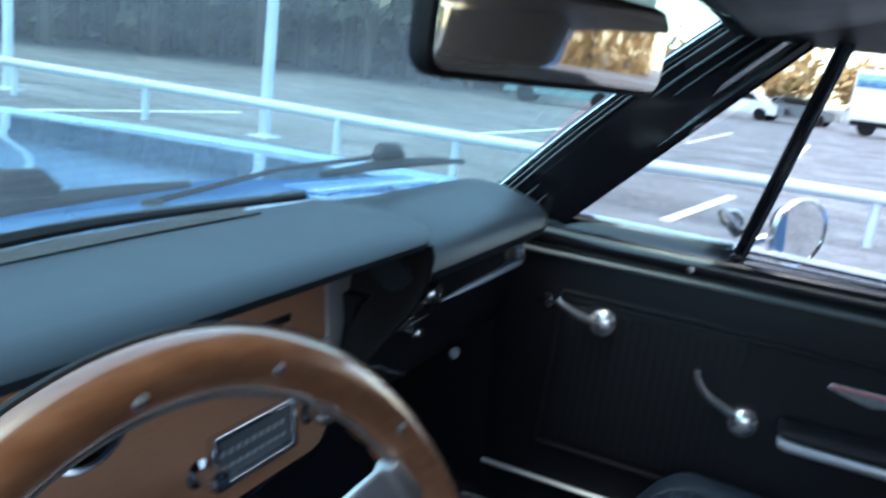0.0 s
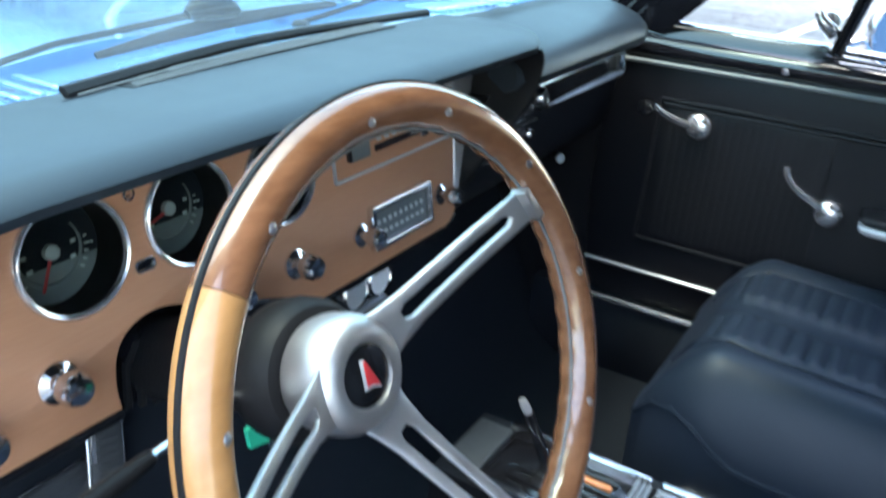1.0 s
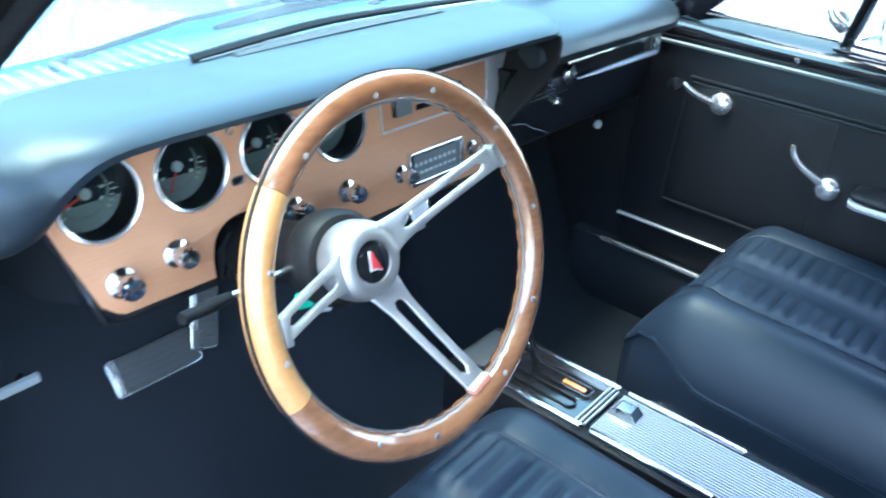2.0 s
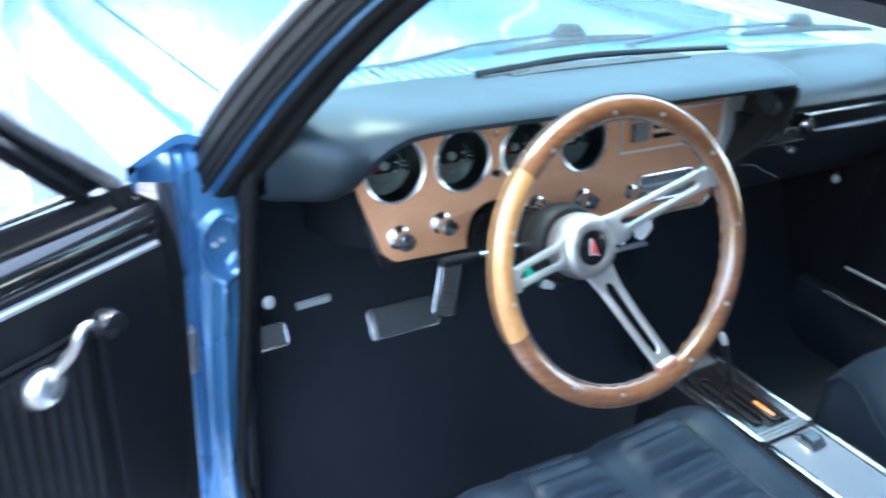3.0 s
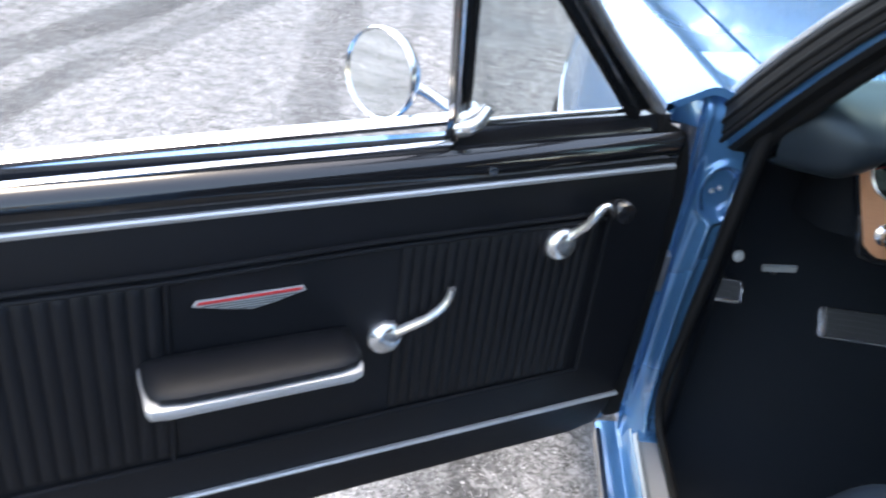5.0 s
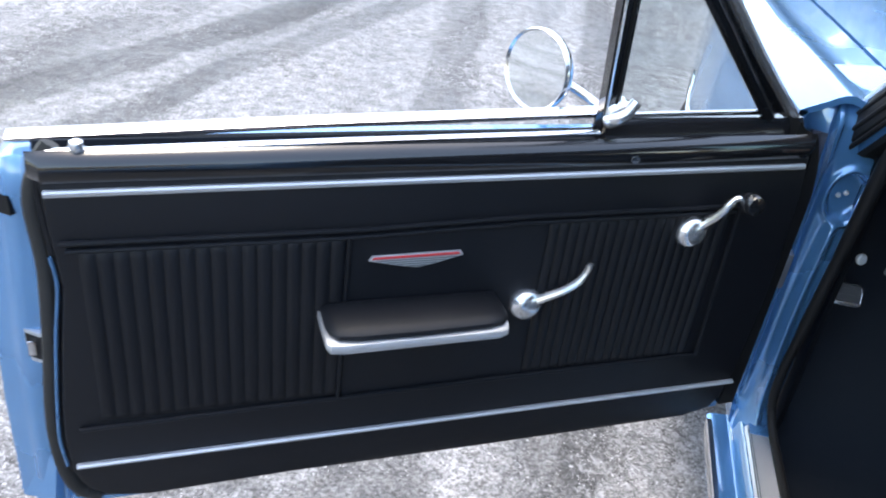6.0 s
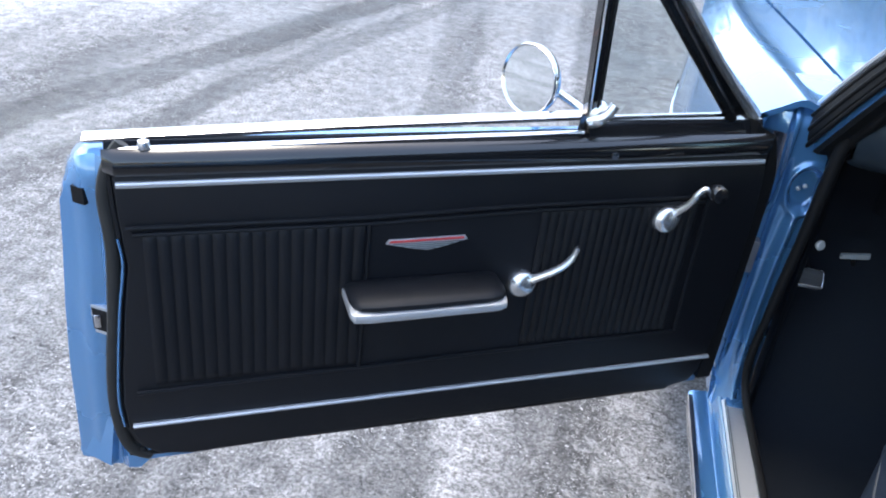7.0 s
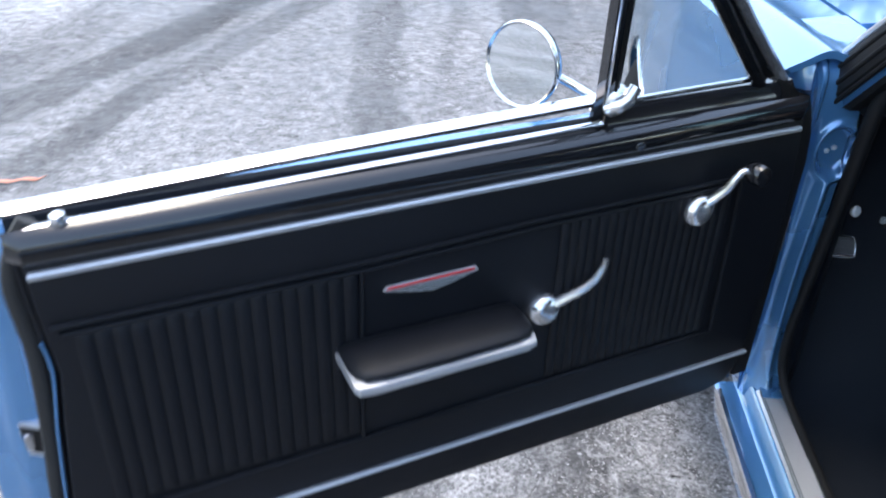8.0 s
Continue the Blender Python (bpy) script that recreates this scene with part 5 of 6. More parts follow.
for x, z, r in ((-0.520, 0.852, 0.0135), (-0.453, 0.861, 0.0125), (-0.287, 0.862, 0.0105), (-0.198, 0.857, 0.012), (-0.095, 0.851, 0.010), (0.064, 0.850, 0.010)):
    knob(x, z, r)
for x, z in ((-0.363, 0.975),):
    part("indicator", lathe([(0.0055, 0.004), (0.0055, 0.0055), (0.0035, 0.006), (0.003, 0.004)], 12, PM @ Matrix.Translation((x, (z - 0.912) / 0.989, 0))), CHROME, dash, "tiny bright-ringed tell-tale")
bezel = part("indicator", plate(rrect(-0.371, 0.000, -0.352, 0.011, 0.004), [rrect(-0.369, 0.002, -0.354, 0.009, 0.003)], 0.003, 0.0006, PM @ Matrix.Translation((0, 0, 0.003))), CHROME, dash, "small slot tell-tale with a bright rim")
part("lens", box((-0.369, 0.0022, 0.003), (-0.354, 0.0088, 0.0045), m=PM), GLOSSBLACK, bezel)
# heater control
hv = part("heater_control", plate(rrect(-0.127, 0.002, 0.108, 0.066, 0.003), [rrect(-0.124, 0.005, 0.105, 0.063, 0.002)], 0.004, 0.0008, PM @ Matrix.Translation((0, 0, 0.003))), SILVER, dash, "thin silver frame of the heater control")
part("window", box((-0.098, 0.018, 0.003), (-0.064, 0.050, 0.006), 0.001, 1, PM), GREY, hv, "grey slider window")
part("slider", box((-0.103, 0.020, 0.003), (-0.0985, 0.048, 0.009), 0.001, 1, PM), GLOSSBLACK, hv)
for h0, h1 in ((0.020, 0.028), (0.036, 0.044)):
    part("slot", box((-0.055, h0, 0.003), (0.045, h1, 0.0055), 0.001, 1, PM), GLOSSBLACK, hv, "black lever slot")
for x0, h in ((-0.02, 0.0405), (0.02, 0.0245)):
    part("lever", box((x0, h - 0.005, 0.004), (x0 + 0.014, h + 0.005, 0.016), 0.002, 2, PM), CHROME, hv)
bm = bmesh.new()
for k in range(7):
    add_box(bm, (-0.05 + k * 0.014, 0.0305, 0.004), (-0.042 + k * 0.014, 0.0335, 0.0048), m=PM)
part("legend", bm, DIALMARK, hv)
# radio
ra = part("radio", plate(rrect(-0.080, -0.086, 0.036, -0.036, 0.003), [rrect(-0.074, -0.080, 0.030, -0.042, 0.002)], 0.010, 0.0015, PM @ Matrix.Translation((0, 0, 0.003))), CHROME, dash, "chrome-framed radio")
part("dial", box((-0.074, -0.080, 0.002), (0.030, -0.042, 0.006), 0.0005, 1, PM), GREY, ra, "dark grey radio dial")
bm = bmesh.new()
for k in range(9):
    add_box(bm, (-0.066 + k * 0.0105, -0.060, 0.006), (-0.061 + k * 0.0105, -0.055, 0.0066), m=PM)
    add_box(bm, (-0.066 + k * 0.0105, -0.072, 0.006), (-0.060 + k * 0.0105, -0.068, 0.0066), m=PM)
part("scale", bm, DIALMARK, ra)
# passenger face
pf = part("glovebox_face", loft([[(x, 0.200, 0.958), (x, 0.207, 0.945), (x, 0.216, 0.90), (x, 0.226, 0.835), (x, 0.232, 0.805), (x, 0.246, 0.792), (x, 0.31, 0.795), (x, 0.31, 0.958)] for x in (0.125, 0.16, 0.4, 0.62, 0.655)]), VINYL, dash, "black glovebox face")
gm = Matrix(((1, 0, 0, 0), (0, 0.13, -0.99, 0.2085), (0, 0.99, 0.13, 0.925), (0, 0, 0, 1)))
tr = part("glovebox_trim", plate(rrect(0.300, -0.023, 0.642, 0.021, 0.008), [], 0.003, 0.0008, gm), GLOSSBLACK, pf, "dark recessed trim along the glovebox")
for v, r in ((0.0185, 0.0017), (0.0135, 0.0013)):
    part("trim_line", tube([gm @ Vector((x, v + 0.002 * math.sin(3 * x), 0.0045)) for x in (0.302, 0.38, 0.46, 0.54, 0.612)], r, 8), CHROME, tr, "thin bright line")
part("lower_bar", tube([gm @ Vector((x, -0.018, 0.004)) for x in (0.335, 0.39, 0.46, 0.54, 0.625)], [0.0015, 0.0035, 0.0048, 0.0052, 0.0055], 10), SILVER, tr, "satin lower bar")
part("end_piece", plate(rrect(0.604, -0.021, 0.641, 0.020, 0.009), [rrect(0.607, -0.013, 0.622, 0.012, 0.005)], 0.007, 0.0015, gm), GREY, tr, "dull grey end piece")
part("glovebox_lock", lathe([(0.015, 0), (0.015, 0.006), (0.011, 0.012), (0.004, 0.013)], 16, facing((0.296, 0.203, 0.927), (0, -1, 0.1))), CHROME, pf, "chrome glovebox lock")
bm = lathe([(0.011, 0.004), (0.012, 0.007), (0.010, 0.009), (0.008, 0.007), (0.0075, 0.004)], 20, gm @ Matrix.Translation((0.617, 0.0, 0.002)), True)
for k in range(4):
    add_box(bm, (-0.012, -0.0016, 0.006), (0.012, 0.0016, 0.010), 0.0005, 1, gm @ Matrix.Translation((0.617, 0.0, 0.0)) @ Matrix.Rotation(radians(20 + 45 * k), 4, "Z"))
part("glovebox_badge", bm, CHROME, pf, "small ornate chrome badge")
for z, x1 in ((0.899, 0.275), (0.891, 0.315)):
    part("glovebox_strip", box((0.165, 0.209, z - 0.0014), (x1, 0.214, z + 0.0014), 0.001), CHROME, pf, "thin bright strip")
part("glovebox_catch", box((0.240, 0.196, 0.912), (0.272, 0.212, 0.925), 0.004), CHROME, pf, "small chrome catch")
part("glovebox_button", lathe([(0.009, 0), (0.010, 0.012), (0.007, 0.017), (0.001, 0.018)], 14, facing((0.290, 0.221, 0.874), (0, -1, 0))), CHROME, pf, "small chrome button")
part("wire", tube(smooth_path([(0.175, 0.226, 0.852), (0.205, 0.216, 0.852), (0.232, 0.216, 0.838), (0.262, 0.218, 0.826), (0.297, 0.224, 0.811)], 4), 0.0013, 6), GREY, pf, "loose grey wire")
# under-dash
part("underside", loft([[(x, 0.245, 0.825), (x, 0.33, 0.79), (x, 0.45, 0.76), (x, 0.45, 0.99), (x, 0.262, 1.005)] for x in (-0.56, -0.2, 0.10)]), CARPET, dash, "dark underside")
part("defroster_slot", tube(smooth_path([(-0.379, 0.279, 1.046), (-0.15, 0.332, 1.042), (0.05, 0.345, 1.037), (0.211, 0.340, 1.034)], 5), 0.0062, 6, flat=0.5), RUBBER, pad, "black defroster slot")
grille = part("speaker_grille", loft([[(x, 0.262 + 0.018 * (1 - ((x + 0.02) / 0.33) ** 2) + dy, z) for dy, z in ((0, 1.0436), (0.036, 1.0405), (0.036, 1.0395), (0, 1.0426))] for x in (-0.33, -0.26, -0.18, -0.10, -0.02, 0.05)]), RUBBER, pad, "slotted speaker grille")
for i in range(6):
    row = []
    for j in range(13):
        x = lerp(-0.325, 0.045, j / 12) + 0.003 * i
        y = 0.2645 + i * 0.0064 + 0.018 * (1 - ((x + 0.02) / 0.33) ** 2)
        row.append((x, y, 1.0434 - i * 0.0064 * 0.086))
    part("grille_slat", tube(row, 0.0008, 6), GREY, grille, "fine grey slat")
part("grille_edge", tube(smooth_path([(-0.372, 0.272, 1.0445), (-0.24, 0.298, 1.0425), (-0.13, 0.316, 1.0405)], 4), 0.0010, 6), GREY, pad, "thin grey edge")
part("screw", lathe([(0.006, 0), (0.006, 0.003), (0.003, 0.006), (0.0005, 0.006)], 10, Matrix.Translation((0.039, 0.288, 1.036))), RUBBER, pad)
ax = thing("accessory_gauges", (0, 0.27, 0.70), "small bracket with two round accessory gauges under the dashboard", "gauge")
part("bracket", loft([[(-0.085, y, 0.735), (-0.085, y, 0.785), (0.03, y, 0.785), (0.03, y, 0.735), (0.01, y, 0.712), (-0.07, y, 0.712)] for y in (0.262, 0.30)]), GLOSSBLACK, ax)
part("lower_strip", box((-0.075, 0.256, 0.708), (0.016, 0.30, 0.714), 0.002), SILVER, ax)
for x, m in ((-0.046, DIALPALE), (0.002, WHITEPL)):
    g = part("gauge", lathe([(0.0235, -0.01), (0.0235, 0.008), (0.021, 0.011), (0.0195, 0.008)], 24, facing((x - 0.014, 0.258, 0.750), (0, -1, 0.1))), CHROME, ax)
    part("dial", lathe([(0.0205, 0.0), (0.0205, 0.0085), (0.0005, 0.0095)], 24, facing((x - 0.014, 0.258, 0.750), (0, -1, 0.1))), m, g, "white dial" if m is WHITEPL else "grey dial")


# steering wheel, in its own plane: x right, y up the wheel, z towards the driver
WM = facing((-0.3805, -0.0575, 0.9285), (-0.080 * math.cos(radians(20)), -math.cos(radians(20)), math.sin(radians(20))))
WR = 0.1680
wheel = thing("steering_wheel", (0, 0, 0), "three-spoke steering wheel with a laminated wooden rim", "steering wheel", matrix=WM)


def rim_arc(a0, a1, r=0.0145, n=18, grow=1.0, scallop=True):
    steps = max(8, int(abs(a1 - a0) / 1.5))
    rings = []
    for k in range(steps + 1):
        a = radians(lerp(a0, a1, k / steps))
        e = Vector((math.cos(a), math.sin(a), 0))
        ring = []
        for j in range(n):
            b = 2 * math.pi * j / n
            c, s = math.cos(b), math.sin(b)
            q = r * grow
            if scallop and c < 0.2 and s < 0.3:
                q *= 1 + 0.075 * math.sin(a * 44) * max(0, -c) 
            ring.append(e * (WR + q * c * 0.98) + Vector((0, 0, q * s)))
        rings.append(ring)
    return loft(rings)


part("rim_segment", rim_arc(-156, 140.8), WOODRIM, wheel, "dark lacquered wood rim", local=True)
part("rim_segment", rim_arc(141, 203.8), WOODLIGHT, wheel, "honey-coloured lacquered wood rim segment", local=True)
part("rim_band", loft([[Vector((math.cos(a), math.sin(a), 0)) * (WR - 0.0150 + x) + Vector((0, 0, z)) for x, z in ((0, 0.0030), (0.003, 0.0030), (0.003, 0.0012), (0, 0.0012))] for a in (2 * math.pi * k / 120 for k in range(120))], loop=True), GREY, wheel, "thin metal band in the rim", local=True)
part("rim_band", loft([[Vector((math.cos(a), math.sin(a), 0)) * (WR + 0.0134 + x) + Vector((0, 0, z)) for x, z in ((0, 0.0052), (0.0012, 0.0045), (0.0018, 0.002), (0, 0.002))] for a in (2 * math.pi * k / 120 for k in range(120))], loop=True), RUBBER, wheel, "dark inlay line round the rim", local=True)
for a in (96, 72, 128, 163, 190, 237, 262, 300, 330, 5, 40):
    f = Matrix.Rotation(radians(a), 4, "Z") @ Matrix.Translation((WR - 0.004, 0, 0.0124))
    part("rivet", lathe([(0.0032, 0), (0.0032, 0.0012), (0.0018, 0.0022), (0.0003, 0.0023)], 10, f), BRICKSAND, wheel, local=True)


def spoke(a):
    L = WR - 0.012
    m = Matrix.Rotation(radians(a), 4, "Z")
    outline = [(0.020, -0.025), (0.040, -0.0190), (0.058, -0.0160), (0.085, -0.0148), (L, -0.0132), (L + 0.002, 0), (L, 0.0132), (0.085, 0.0148), (0.058, 0.0160), (0.040, 0.0190), (0.020, 0.025)]
    slot = [(0.050, -0.0034), (0.055, -0.0064), (L - 0.022, -0.0046), (L - 0.017, 0), (L - 0.022, 0.0046), (0.055, 0.0064), (0.050, 0.0034)]
    bm = plate(outline, [slot], 0.0045, 0.0012)
    bmesh.ops.subdivide_edges(bm, edges=[e for e in bm.edges if e.calc_length() > 0.02], cuts=4)
    for v in bm.verts:
        d = v.co.x / L
        v.co.z += -0.082 + 0.084 * d ** 1.25
    bmesh.ops.transform(bm, matrix=m, verts=bm.verts)
    return bm


for a in (30.5, 182, 290):
    sp = part("spoke", spoke(a), ALU, wheel, "slotted brushed aluminium spoke", local=True)
    part("spoke_end", box((0.147, -0.0135, -0.005), (0.1545, 0.0135, 0.0088), 0.002, 2, Matrix.Rotation(radians(a), 4, "Z")), ALU, sp, local=True)
part("spoke_tip", box((0.1475, -0.0138, -0.002), (0.1552, 0.0138, 0.0092), 0.002, 2, Matrix.Rotation(radians(290), 4, "Z")), ORANGE, sp, "worn copper-red spoke end", local=True)
hub = part("hub", lathe([(0.030, -0.104), (0.0395, -0.102), (0.0415, -0.094), (0.0418, -0.080), (0.0405, -0.071), (0.0375, -0.0645), (0.032, -0.0605), (0.0265, -0.0590), (0.0225, -0.0596), (0.0215, -0.063), (0.001, -0.064)], 48), ALU, wheel, "brushed aluminium hub", local=True)
part("horn_button", lathe([(0.0213, -0.066), (0.0213, -0.0612), (0.016, -0.0600), (0.001, -0.0593)], 32), GLOSSBLACK, hub, "black horn button")
part("button_edge", plate([(-0.003, 0.0130), (0.0010, 0.0120), (0.0078, -0.0125), (0.0010, -0.0088), (-0.0072, -0.0075)], [], 0.0010, 0.0003, Matrix.Translation((-0.0005, 0, -0.0602)) @ Matrix.Rotation(radians(8), 4, "Z")), DIALPALE, hub, "pale edge of the mark")
part("button_mark", plate([(-0.0008, 0.0120), (0.0014, 0.0095), (0.0070, -0.0108), (0.0008, -0.0070), (-0.0046, -0.0060)], [], 0.0014, 0.0004, Matrix.Translation((0, 0, -0.0600)) @ Matrix.Rotation(radians(8), 4, "Z")), RED, hub, "red pointed mark")

col = thing("steering_column", (-0.39, 0.3, 0.75), "black steering column with a signal lever", "steering column")
cz = WM.to_3x3() @ Vector((0, 0, 1))
c0 = WM.translation
part("bell", lathe([(0.034, -0.103), (0.046, -0.106), (0.0515, -0.113), (0.0525, -0.128), (0.050, -0.142), (0.044, -0.149), (0.03, -0.152)], 40, WM), RUBBER, col, "black bell housing behind the hub")
part("tube", tube([c0 - cz * 0.13, c0 - cz * 0.30, c0 - cz * 0.60], 0.036, 20), RUBBER, col)
part("column_cover", loft([[(-0.404, y, 0.80), (-0.398, y, 0.845), (-0.384, y, 0.858), (-0.30, y, 0.855), (-0.22, y, 0.835), (-0.19, y, 0.80)] for y in (0.222, 0.30)]), GLOSSBLACK, col, "black ribbed column cover")
for k in range(3):
    part("rib", tube([(-0.400 + k * 0.009, 0.222 - k * 0.006, 0.80), (-0.397 + k * 0.009, 0.222 - k * 0.006, 0.838), (-0.386 + k * 0.009, 0.222 - k * 0.006, 0.852 - k * 0.004), (-0.36, 0.222 - k * 0.006, 0.856 - k * 0.004)], 0.004, 6), RUBBER, col)
lev = part("signal_lever", tube([(-0.418, 0.075, 0.885), (-0.46, 0.070, 0.888), (-0.50, 0.064, 0.892)], 0.0035, 8), CHROME, col, "chrome signal lever")
part("lever_grip", tube([(-0.50, 0.064, 0.892), (-0.525, 0.058, 0.896), (-0.561, 0.051, 0.901)], [0.005, 0.0065, 0.006], 10), RUBBER, lev, "black lever grip")
key = thing("ignition_key", (-0.376, 0.10, 0.83), "key with a green tag hanging from the column", "key")
part("key_blade", box((-0.372, 0.094, 0.800), (-0.364, 0.098, 0.842), 0.001), CHROME, key)
part("tag", loft([[(-0.398, y, 0.834), (-0.386, y, 0.841), (-0.368, y, 0.835), (-0.364, y, 0.822), (-0.376, y, 0.812), (-0.395, y, 0.817)] for y in (0.090, 0.094)]), GREEN, key, "green plastic tag")
part("fob", loft([[(-0.366, y, 0.806), (-0.352, y, 0.808), (-0.340, y, 0.796), (-0.344, y, 0.790), (-0.362, y, 0.796)] for y in (0.094, 0.099)]), DIALPALE, key, "pale key fob")
part("ring", tube([Vector((-0.372, 0.095, 0.842)) + 0.008 * Vector((math.cos(a), 0, math.sin(a))) for a in (2 * math.pi * k / 14 for k in range(14))], 0.0012, 6, True), CHROME, key)

# pedals
def pedal(name, m, w, h, label, cat, arm_to, caps=()):
    e = thing(name, m.translation, label, cat, "pedals")
    p = part("pad", plate(rrect(-w / 2, -h / 2, w / 2, h / 2, 0.006), [], 0.012, 0.003, m), PEDAL, e, "black ribbed rubber pad")
    bm = bmesh.new()
    k = int(h / 0.009)
    for i in range(k):
        y = lerp(-h / 2 + 0.006, h / 2 - 0.006, i / (k - 1))
        add_box(bm, (-w / 2 + 0.008, y - 0.0018, 0.012), (w / 2 - 0.008, y + 0.0018, 0.0145), m=m)
    part("ribs", bm, PEDAL, p)
    part("trim", plate(rrect(-w / 2 - 0.0025, -h / 2 - 0.0035, w / 2 + 0.0025, h / 2 + 0.002, 0.008), [rrect(-w / 2 + 0.001, -h / 2 + 0.001, w / 2 - 0.001, h / 2 - 0.001, 0.005)], 0.008, 0.0015, m), SATIN, p, "bright pedal trim")
    for x0, y0, x1, y1 in caps:
        part("end_cap", box((x0, y0, 0.010), (x1, y1, 0.0165), 0.0015, 1, m), SATIN, p, "worn bright metal end cap")
    part("arm", tube([m @ Vector((0, 0, -0.002)), m @ Vector((0, 0.05, -0.05)), arm_to], 0.009, 8), RUBBER, e)


pedal("brake_pedal", facing((-0.384, 0.428, 0.560), (0, -0.80, 0.6)), 0.134, 0.052, "wide black rubber brake pedal with bright trim", "pedal", (-0.36, 0.60, 0.80), ((-0.068, -0.026, -0.058, 0.026),))
pedal("accelerator_pedal", facing((-0.293, 0.430, 0.616), (-0.15, -0.85, 0.35)) @ Matrix.Rotation(radians(-13), 4, "Z"), 0.038, 0.125, "tall narrow black accelerator pedal", "pedal", (-0.27, 0.62, 0.75), ((-0.020, -0.035, -0.013, 0.058),))
pedal("parking_brake", facing((-0.664, 0.352, 0.642), (0, -0.80, 0.55)), 0.052, 0.034, "small black parking brake pedal", "pedal", (-0.664, 0.52, 0.63), ((-0.026, -0.019, 0.026, -0.014),))
h = thing("brake_release", (-0.62, 0.28, 0.74), "flat silver brake release handle", "handle")
part("handle", loft([[(x, y - 0.0035, z - 0.0045), (x, y + 0.0035, z - 0.0045), (x, y + 0.0035, z + 0.0045), (x, y - 0.0035, z + 0.0045)] for x, y, z in ((-0.652, 0.266, 0.7425), (-0.634, 0.254, 0.752), (-0.615, 0.241, 0.7625))]), GREY, h)
part("rod", tube([(-0.634, 0.258, 0.750), (-0.591, 0.36, 0.684)], 0.004, 8), RUBBER, h)


# seats
def bucket_seat(cx, fy, label, rise=0.0):
    e = thing("bucket_seat", (cx, -0.3, 0.30), label, "car seat", "bucket seats")

    def top(x, y):
        u, v = (x - cx) / 0.255, (y + 0.33) / 0.30
        z = 0.634 + rise + 0.018 * v
        z += 0.026 * (abs(u) ** 2.0) * (1 - 0.3 * max(0, v)) - 0.012
        z -= 1.35 * max(0, abs(u) - 0.68) ** 2
        z -= 0.125 * max(0, 1 - (fy - y) / 0.11) ** 2
        return z

    def cush(s, t):
        x, y = cx + lerp(-0.255, 0.255, s), lerp(-0.64, fy, t)
        k = 1 - max(0, (t - 0.72) / 0.28) ** 2 * 0.24
        x = cx + (x - cx) * k
        z = top(x, y)
        u = abs(x - cx) / 0.255
        if 0.09 < u < 0.52 and t < 0.93:
            z += 0.0065 * abs(math.sin(math.pi * (y + 0.64) / 0.025)) ** 0.7 * min(1, (0.52 - u) * 25, (u - 0.09) * 25) - 0.002
        elif u < 0.56:
            z -= 0.004
        return (x, y, z)

    cu = part("cushion", shell(44, 120, cush, 0.16), SEATV, e, "black pleated vinyl seat cushion")
    for sg in (-1, 1):
        pts = [Vector(cush(0.5 + sg * 0.27, t / 24)) + Vector((0, 0, 0.001)) for t in range(2, 24)]
        part("seam", tube(pts, 0.0028, 6), SEATV, cu)
    pts = [Vector(cush(0.995, t / 20)) for t in range(0, 20)] + [Vector(cush(1 - s / 12, 0.995)) for s in range(0, 13)] + [Vector(cush(0.005, 1 - t / 20)) for t in range(1, 21)]
    part("piping", tube([p + Vector((0, 0, -0.006)) for p in pts], 0.0045, 6), SEATV, cu)

    def back(s, t):
        u = 2 * s - 1
        z = lerp(0.56, 1.10, t)
        w = 0.25 - 0.05 * t ** 3
        y = -0.56 - 0.16 * t + 0.05 * abs(u) ** 2.4 - 0.05 * max(0, t - 0.88) / 0.12
        if abs(u) < 0.55 and 0.08 < t < 0.85:
            y += 0.004 * abs(math.sin(math.pi * z / 0.03))
        return (cx + u * w, y, z)

    part("backrest", shell(24, 60, back, 0.13, (0, -1, 0)), SEATV, e, "black pleated vinyl backrest")
    part("base", box((cx - 0.20, -0.60, 0.31), (cx + 0.20, -0.10, 0.46), 0.03, 3), VINYL, e, "dark seat base")
    part("side_trim", loft([[(cx + sg * 0.246, y, 0.45), (cx + sg * 0.262, y, 0.45), (cx + sg * 0.262, y, 0.463), (cx + sg * 0.246, y, 0.463)] for sg in (1 if cx < 0 else -1,) for y in (-0.60, -0.12)]), CHROME, e, "thin bright strip on the seat's side")


bucket_seat(-0.368, 0.012, "blue-black vinyl bucket seat with pleats, driver's side", 0.012)
bucket_seat(0.444, -0.018, "blue-black vinyl bucket seat with pleats, passenger's side")
part("cushion", box((-0.62, -1.45, 0.35), (0.62, -0.95, 0.60), 0.06, 4), SEATV, (rs := thing("bench_seat", (0, -1.2, 0.3), "black vinyl bench seat in the rear", "car seat")))
part("backrest", box((-0.62, -1.58, 0.55), (0.62, -1.40, 0.95), 0.05, 4), SEATV, rs)

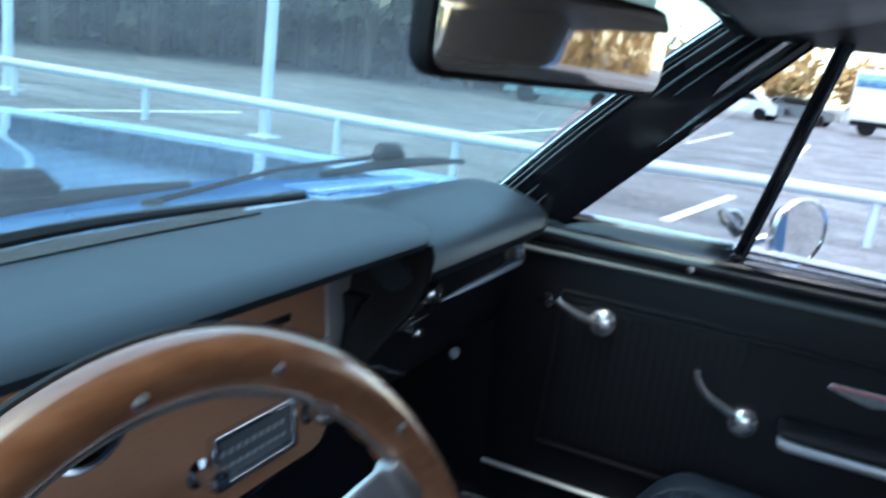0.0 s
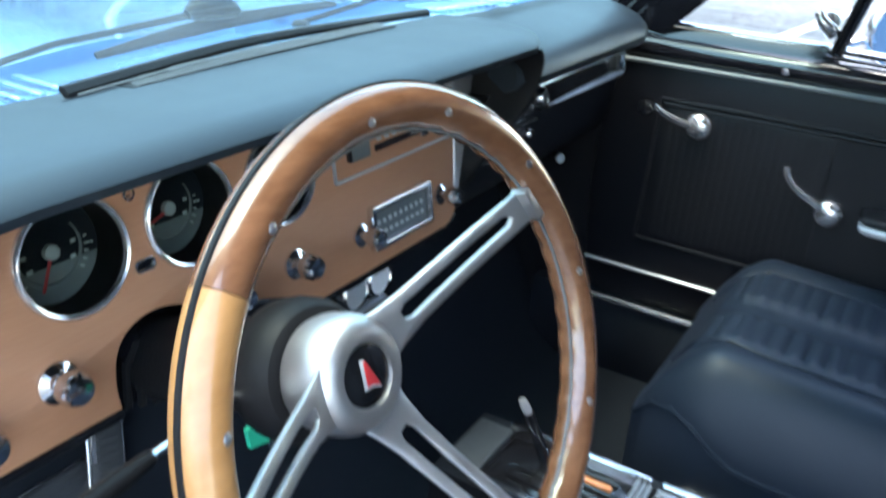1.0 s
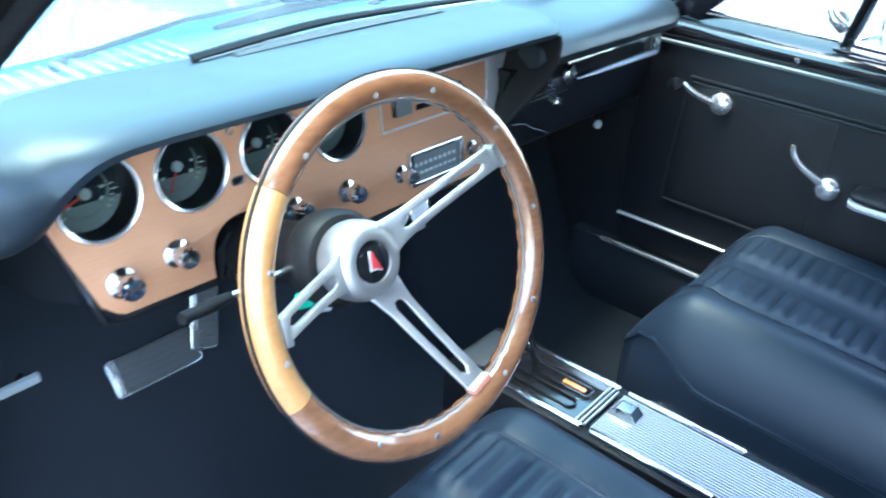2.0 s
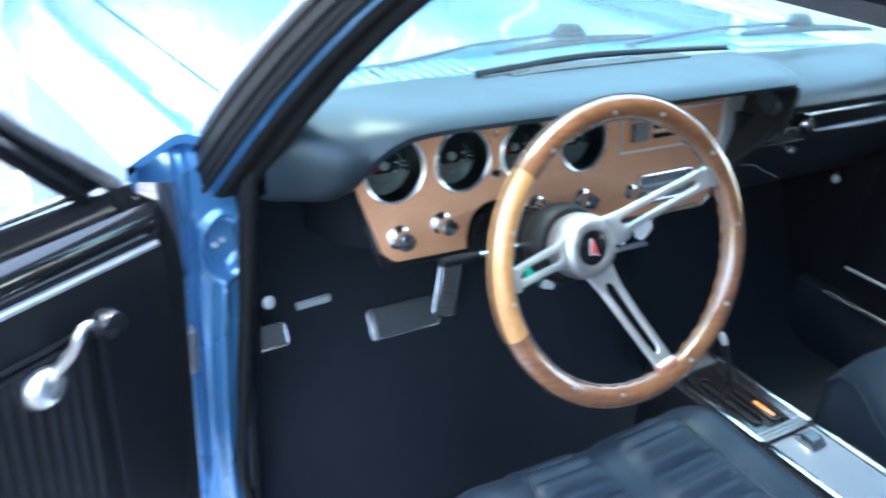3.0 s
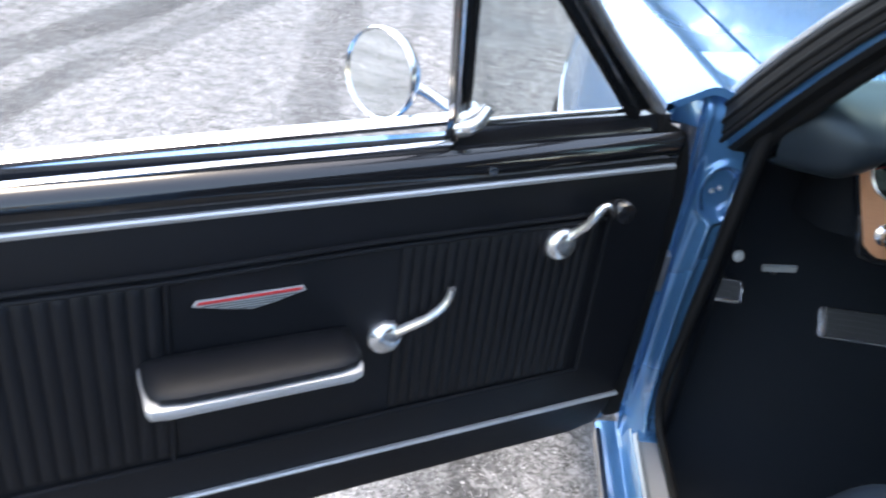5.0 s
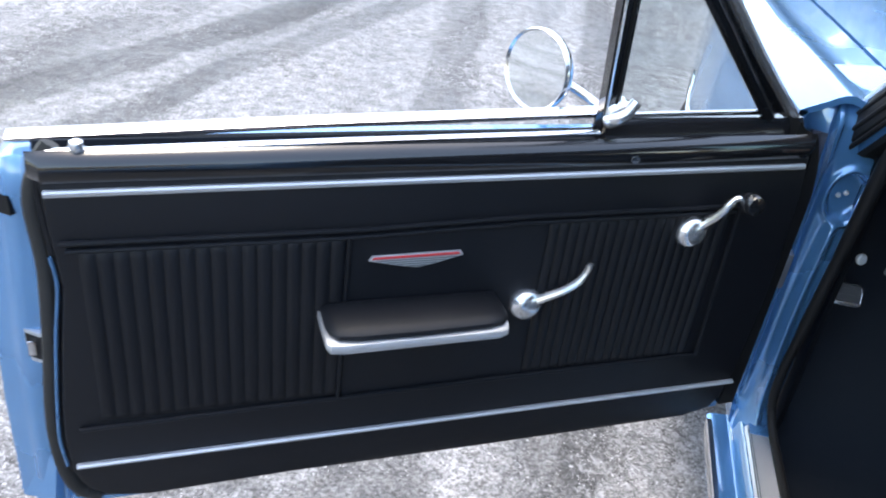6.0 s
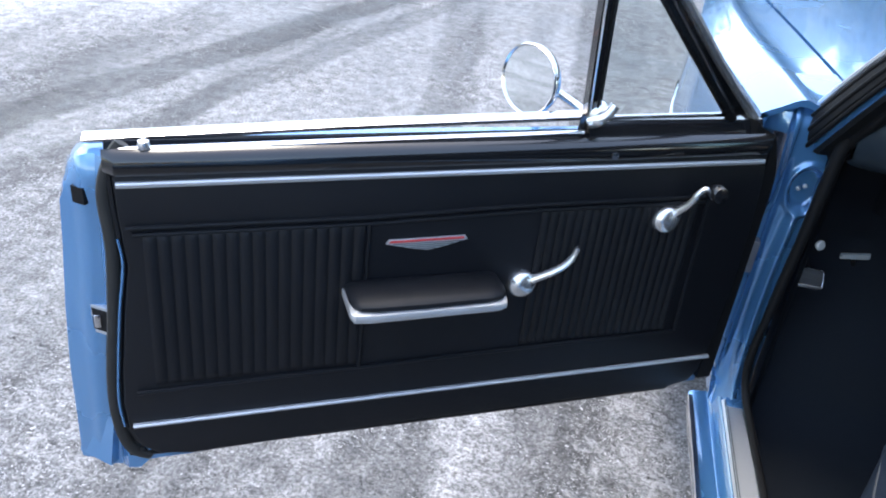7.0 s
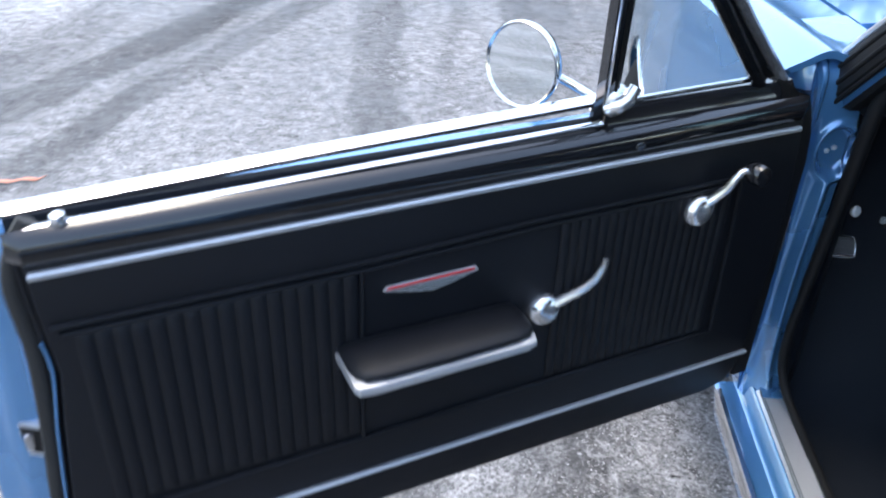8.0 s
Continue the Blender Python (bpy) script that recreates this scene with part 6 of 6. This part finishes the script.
# console
con = thing("center_console", (0, -0.2, 0.36), "black centre console with a ribbed bright lid", "console")
part("body", loft([[(x0, y, 0.36), (x0 - 0.012, y, 0.50), (x0 - 0.006, y, 0.552), (x1 + 0.006, y, 0.552), (x1 + 0.012, y, 0.50), (x1, y, 0.36)] for x0, x1, y in ((-0.055, 0.065, 0.13), (-0.058, 0.068, 0.05), (-0.058, 0.068, -0.75))]), VINYL, con)
part("shift_plate", plate(rrect(-0.050, -0.095, 0.058, 0.075, 0.008), [], 0.006, 0.0015, Matrix.Translation((0, 0, 0.550))), GLOSSBLACK, con, "gloss black shift plate")
for x in (-0.052, 0.062):
    part("side_rail", box((x - 0.006, -0.105, 0.548), (x + 0.006, 0.085, 0.562), 0.003), CHROME, con, "bright side rail")
    part("side_rail", box((x - 0.006, -0.30, 0.548), (x + 0.006, -0.118, 0.563), 0.003), CHROME, con, "bright side rail")
lid = part("lid", plate(rrect(-0.046, -0.62, 0.054, -0.112, 0.004), [], 0.008, 0.0015, Matrix.Translation((0, 0, 0.550))), GLOSSBLACK, con, "ribbed bright console lid")
bm = bmesh.new()
for k in range(18):
    x = lerp(-0.043, 0.051, k / 17)
    add_box(bm, (x - 0.0011, -0.615, 0.557), (x + 0.0011, -0.116, 0.5598))
part("ribs", bm, SILVER, lid)
bm = bmesh.new()
for k in range(3):
    add_box(bm, (-0.046, -0.094 - k * 0.007, 0.556), (0.054, -0.090 - k * 0.007, 0.5605), 0.001, 1)
part("rib", bm, ALU, con)
part("latch", loft([[(0.000, y, 0.560), (0.030, y, 0.560), (0.027, y, 0.560 + k), (0.003, y, 0.560 + k)] for y, k in ((-0.118, 0.004), (-0.128, 0.013), (-0.150, 0.014), (-0.160, 0.004))]), CHROME, lid, "chrome lid latch")
part("indicator_strip", box((0.015, -0.070, 0.556), (0.024, -0.030, 0.5605), 0.003, 2), AMBER, con, "amber shift indicator lens")
part("indicator_frame", plate(rrect(0.006, -0.080, 0.032, 0.02, 0.006), [rrect(0.010, -0.076, 0.028, 0.016, 0.004)], 0.005, 0.001, Matrix.Translation((0, 0, 0.556))), GLOSSBLACK, con)
part("shift_slot", plate(rrect(-0.030, -0.075, -0.006, 0.05, 0.010), [rrect(-0.0275, -0.0725, -0.0085, 0.0475, 0.008)], 0.005, 0.001, Matrix.Translation((0, 0, 0.556))), GLOSSBLACK, con, "dark edged shift slot")
part("front_plate", plate(rrect(-0.045, 0.078, 0.054, 0.125, 0.004), [], 0.006, 0.001, Matrix.Translation((0, 0, 0.551))), PEDAL, con, "dark ribbed front plate")
sh = part("shifter", tube([(0.016, 0.012, 0.556), (0.010, 0.024, 0.590), (0.003, 0.040, 0.632)], [0.0072, 0.0070, 0.0076], 10), GLOSSBLACK, con, "black shift lever")
part("shift_knob", tube([(0.003, 0.040, 0.632), (0.001, 0.044, 0.641), (-0.001, 0.048, 0.650)], [0.0055, 0.0062, 0.0045], 10), SILVER, sh, "small silver button")

# rear-view mirror
rm = facing((-0.014, -0.024, 1.234), (-0.31, -0.95, -0.02))
rv = thing("rear_view_mirror", rm.translation, "black-framed rear-view mirror under the header", "mirror")
part("housing", plate(rrect(-0.140, -0.0355, 0.138, 0.0355, 0.017, 6), [], 0.020, 0.005, rm @ Matrix.Translation((0, 0, -0.018))), RUBBER, rv)
part("glass", plate(rrect(-0.135, -0.0305, 0.133, 0.0305, 0.013, 6), [], 0.002, 0.0005, rm @ Matrix.Translation((0, 0, 0.0015))), GLAREMIRROR, rv, "mirror glass with a tan glare haze in its colour")
part("stem", tube([rm @ Vector((0, 0.01, -0.016)), rm @ Vector((0, 0.05, -0.025)), (0.0, -0.02, 1.335)], 0.007, 8), CHROME, rv)
for cx in (-0.33, 0.33):
    vz = thing("sun_visor", (cx, -0.14, 1.30), "black vinyl sun visor folded up under the roof", "sun visor", "sun visors")
    part("pivot_rod", tube([(cx * 1.9, -0.105, 1.312), (cx * 1.55, -0.100, 1.316), (cx * 0.5, -0.100, 1.317)], 0.005, 8), CHROME, vz, "bright pivot rod")
    part("visor", box((-0.21, -0.075, -0.009), (0.21, 0.075, 0.009), 0.008, 3, Matrix.Translation((cx, -0.165, 1.305)) @ Matrix.Rotation(radians(-12), 4, "X")), VINYL, vz)
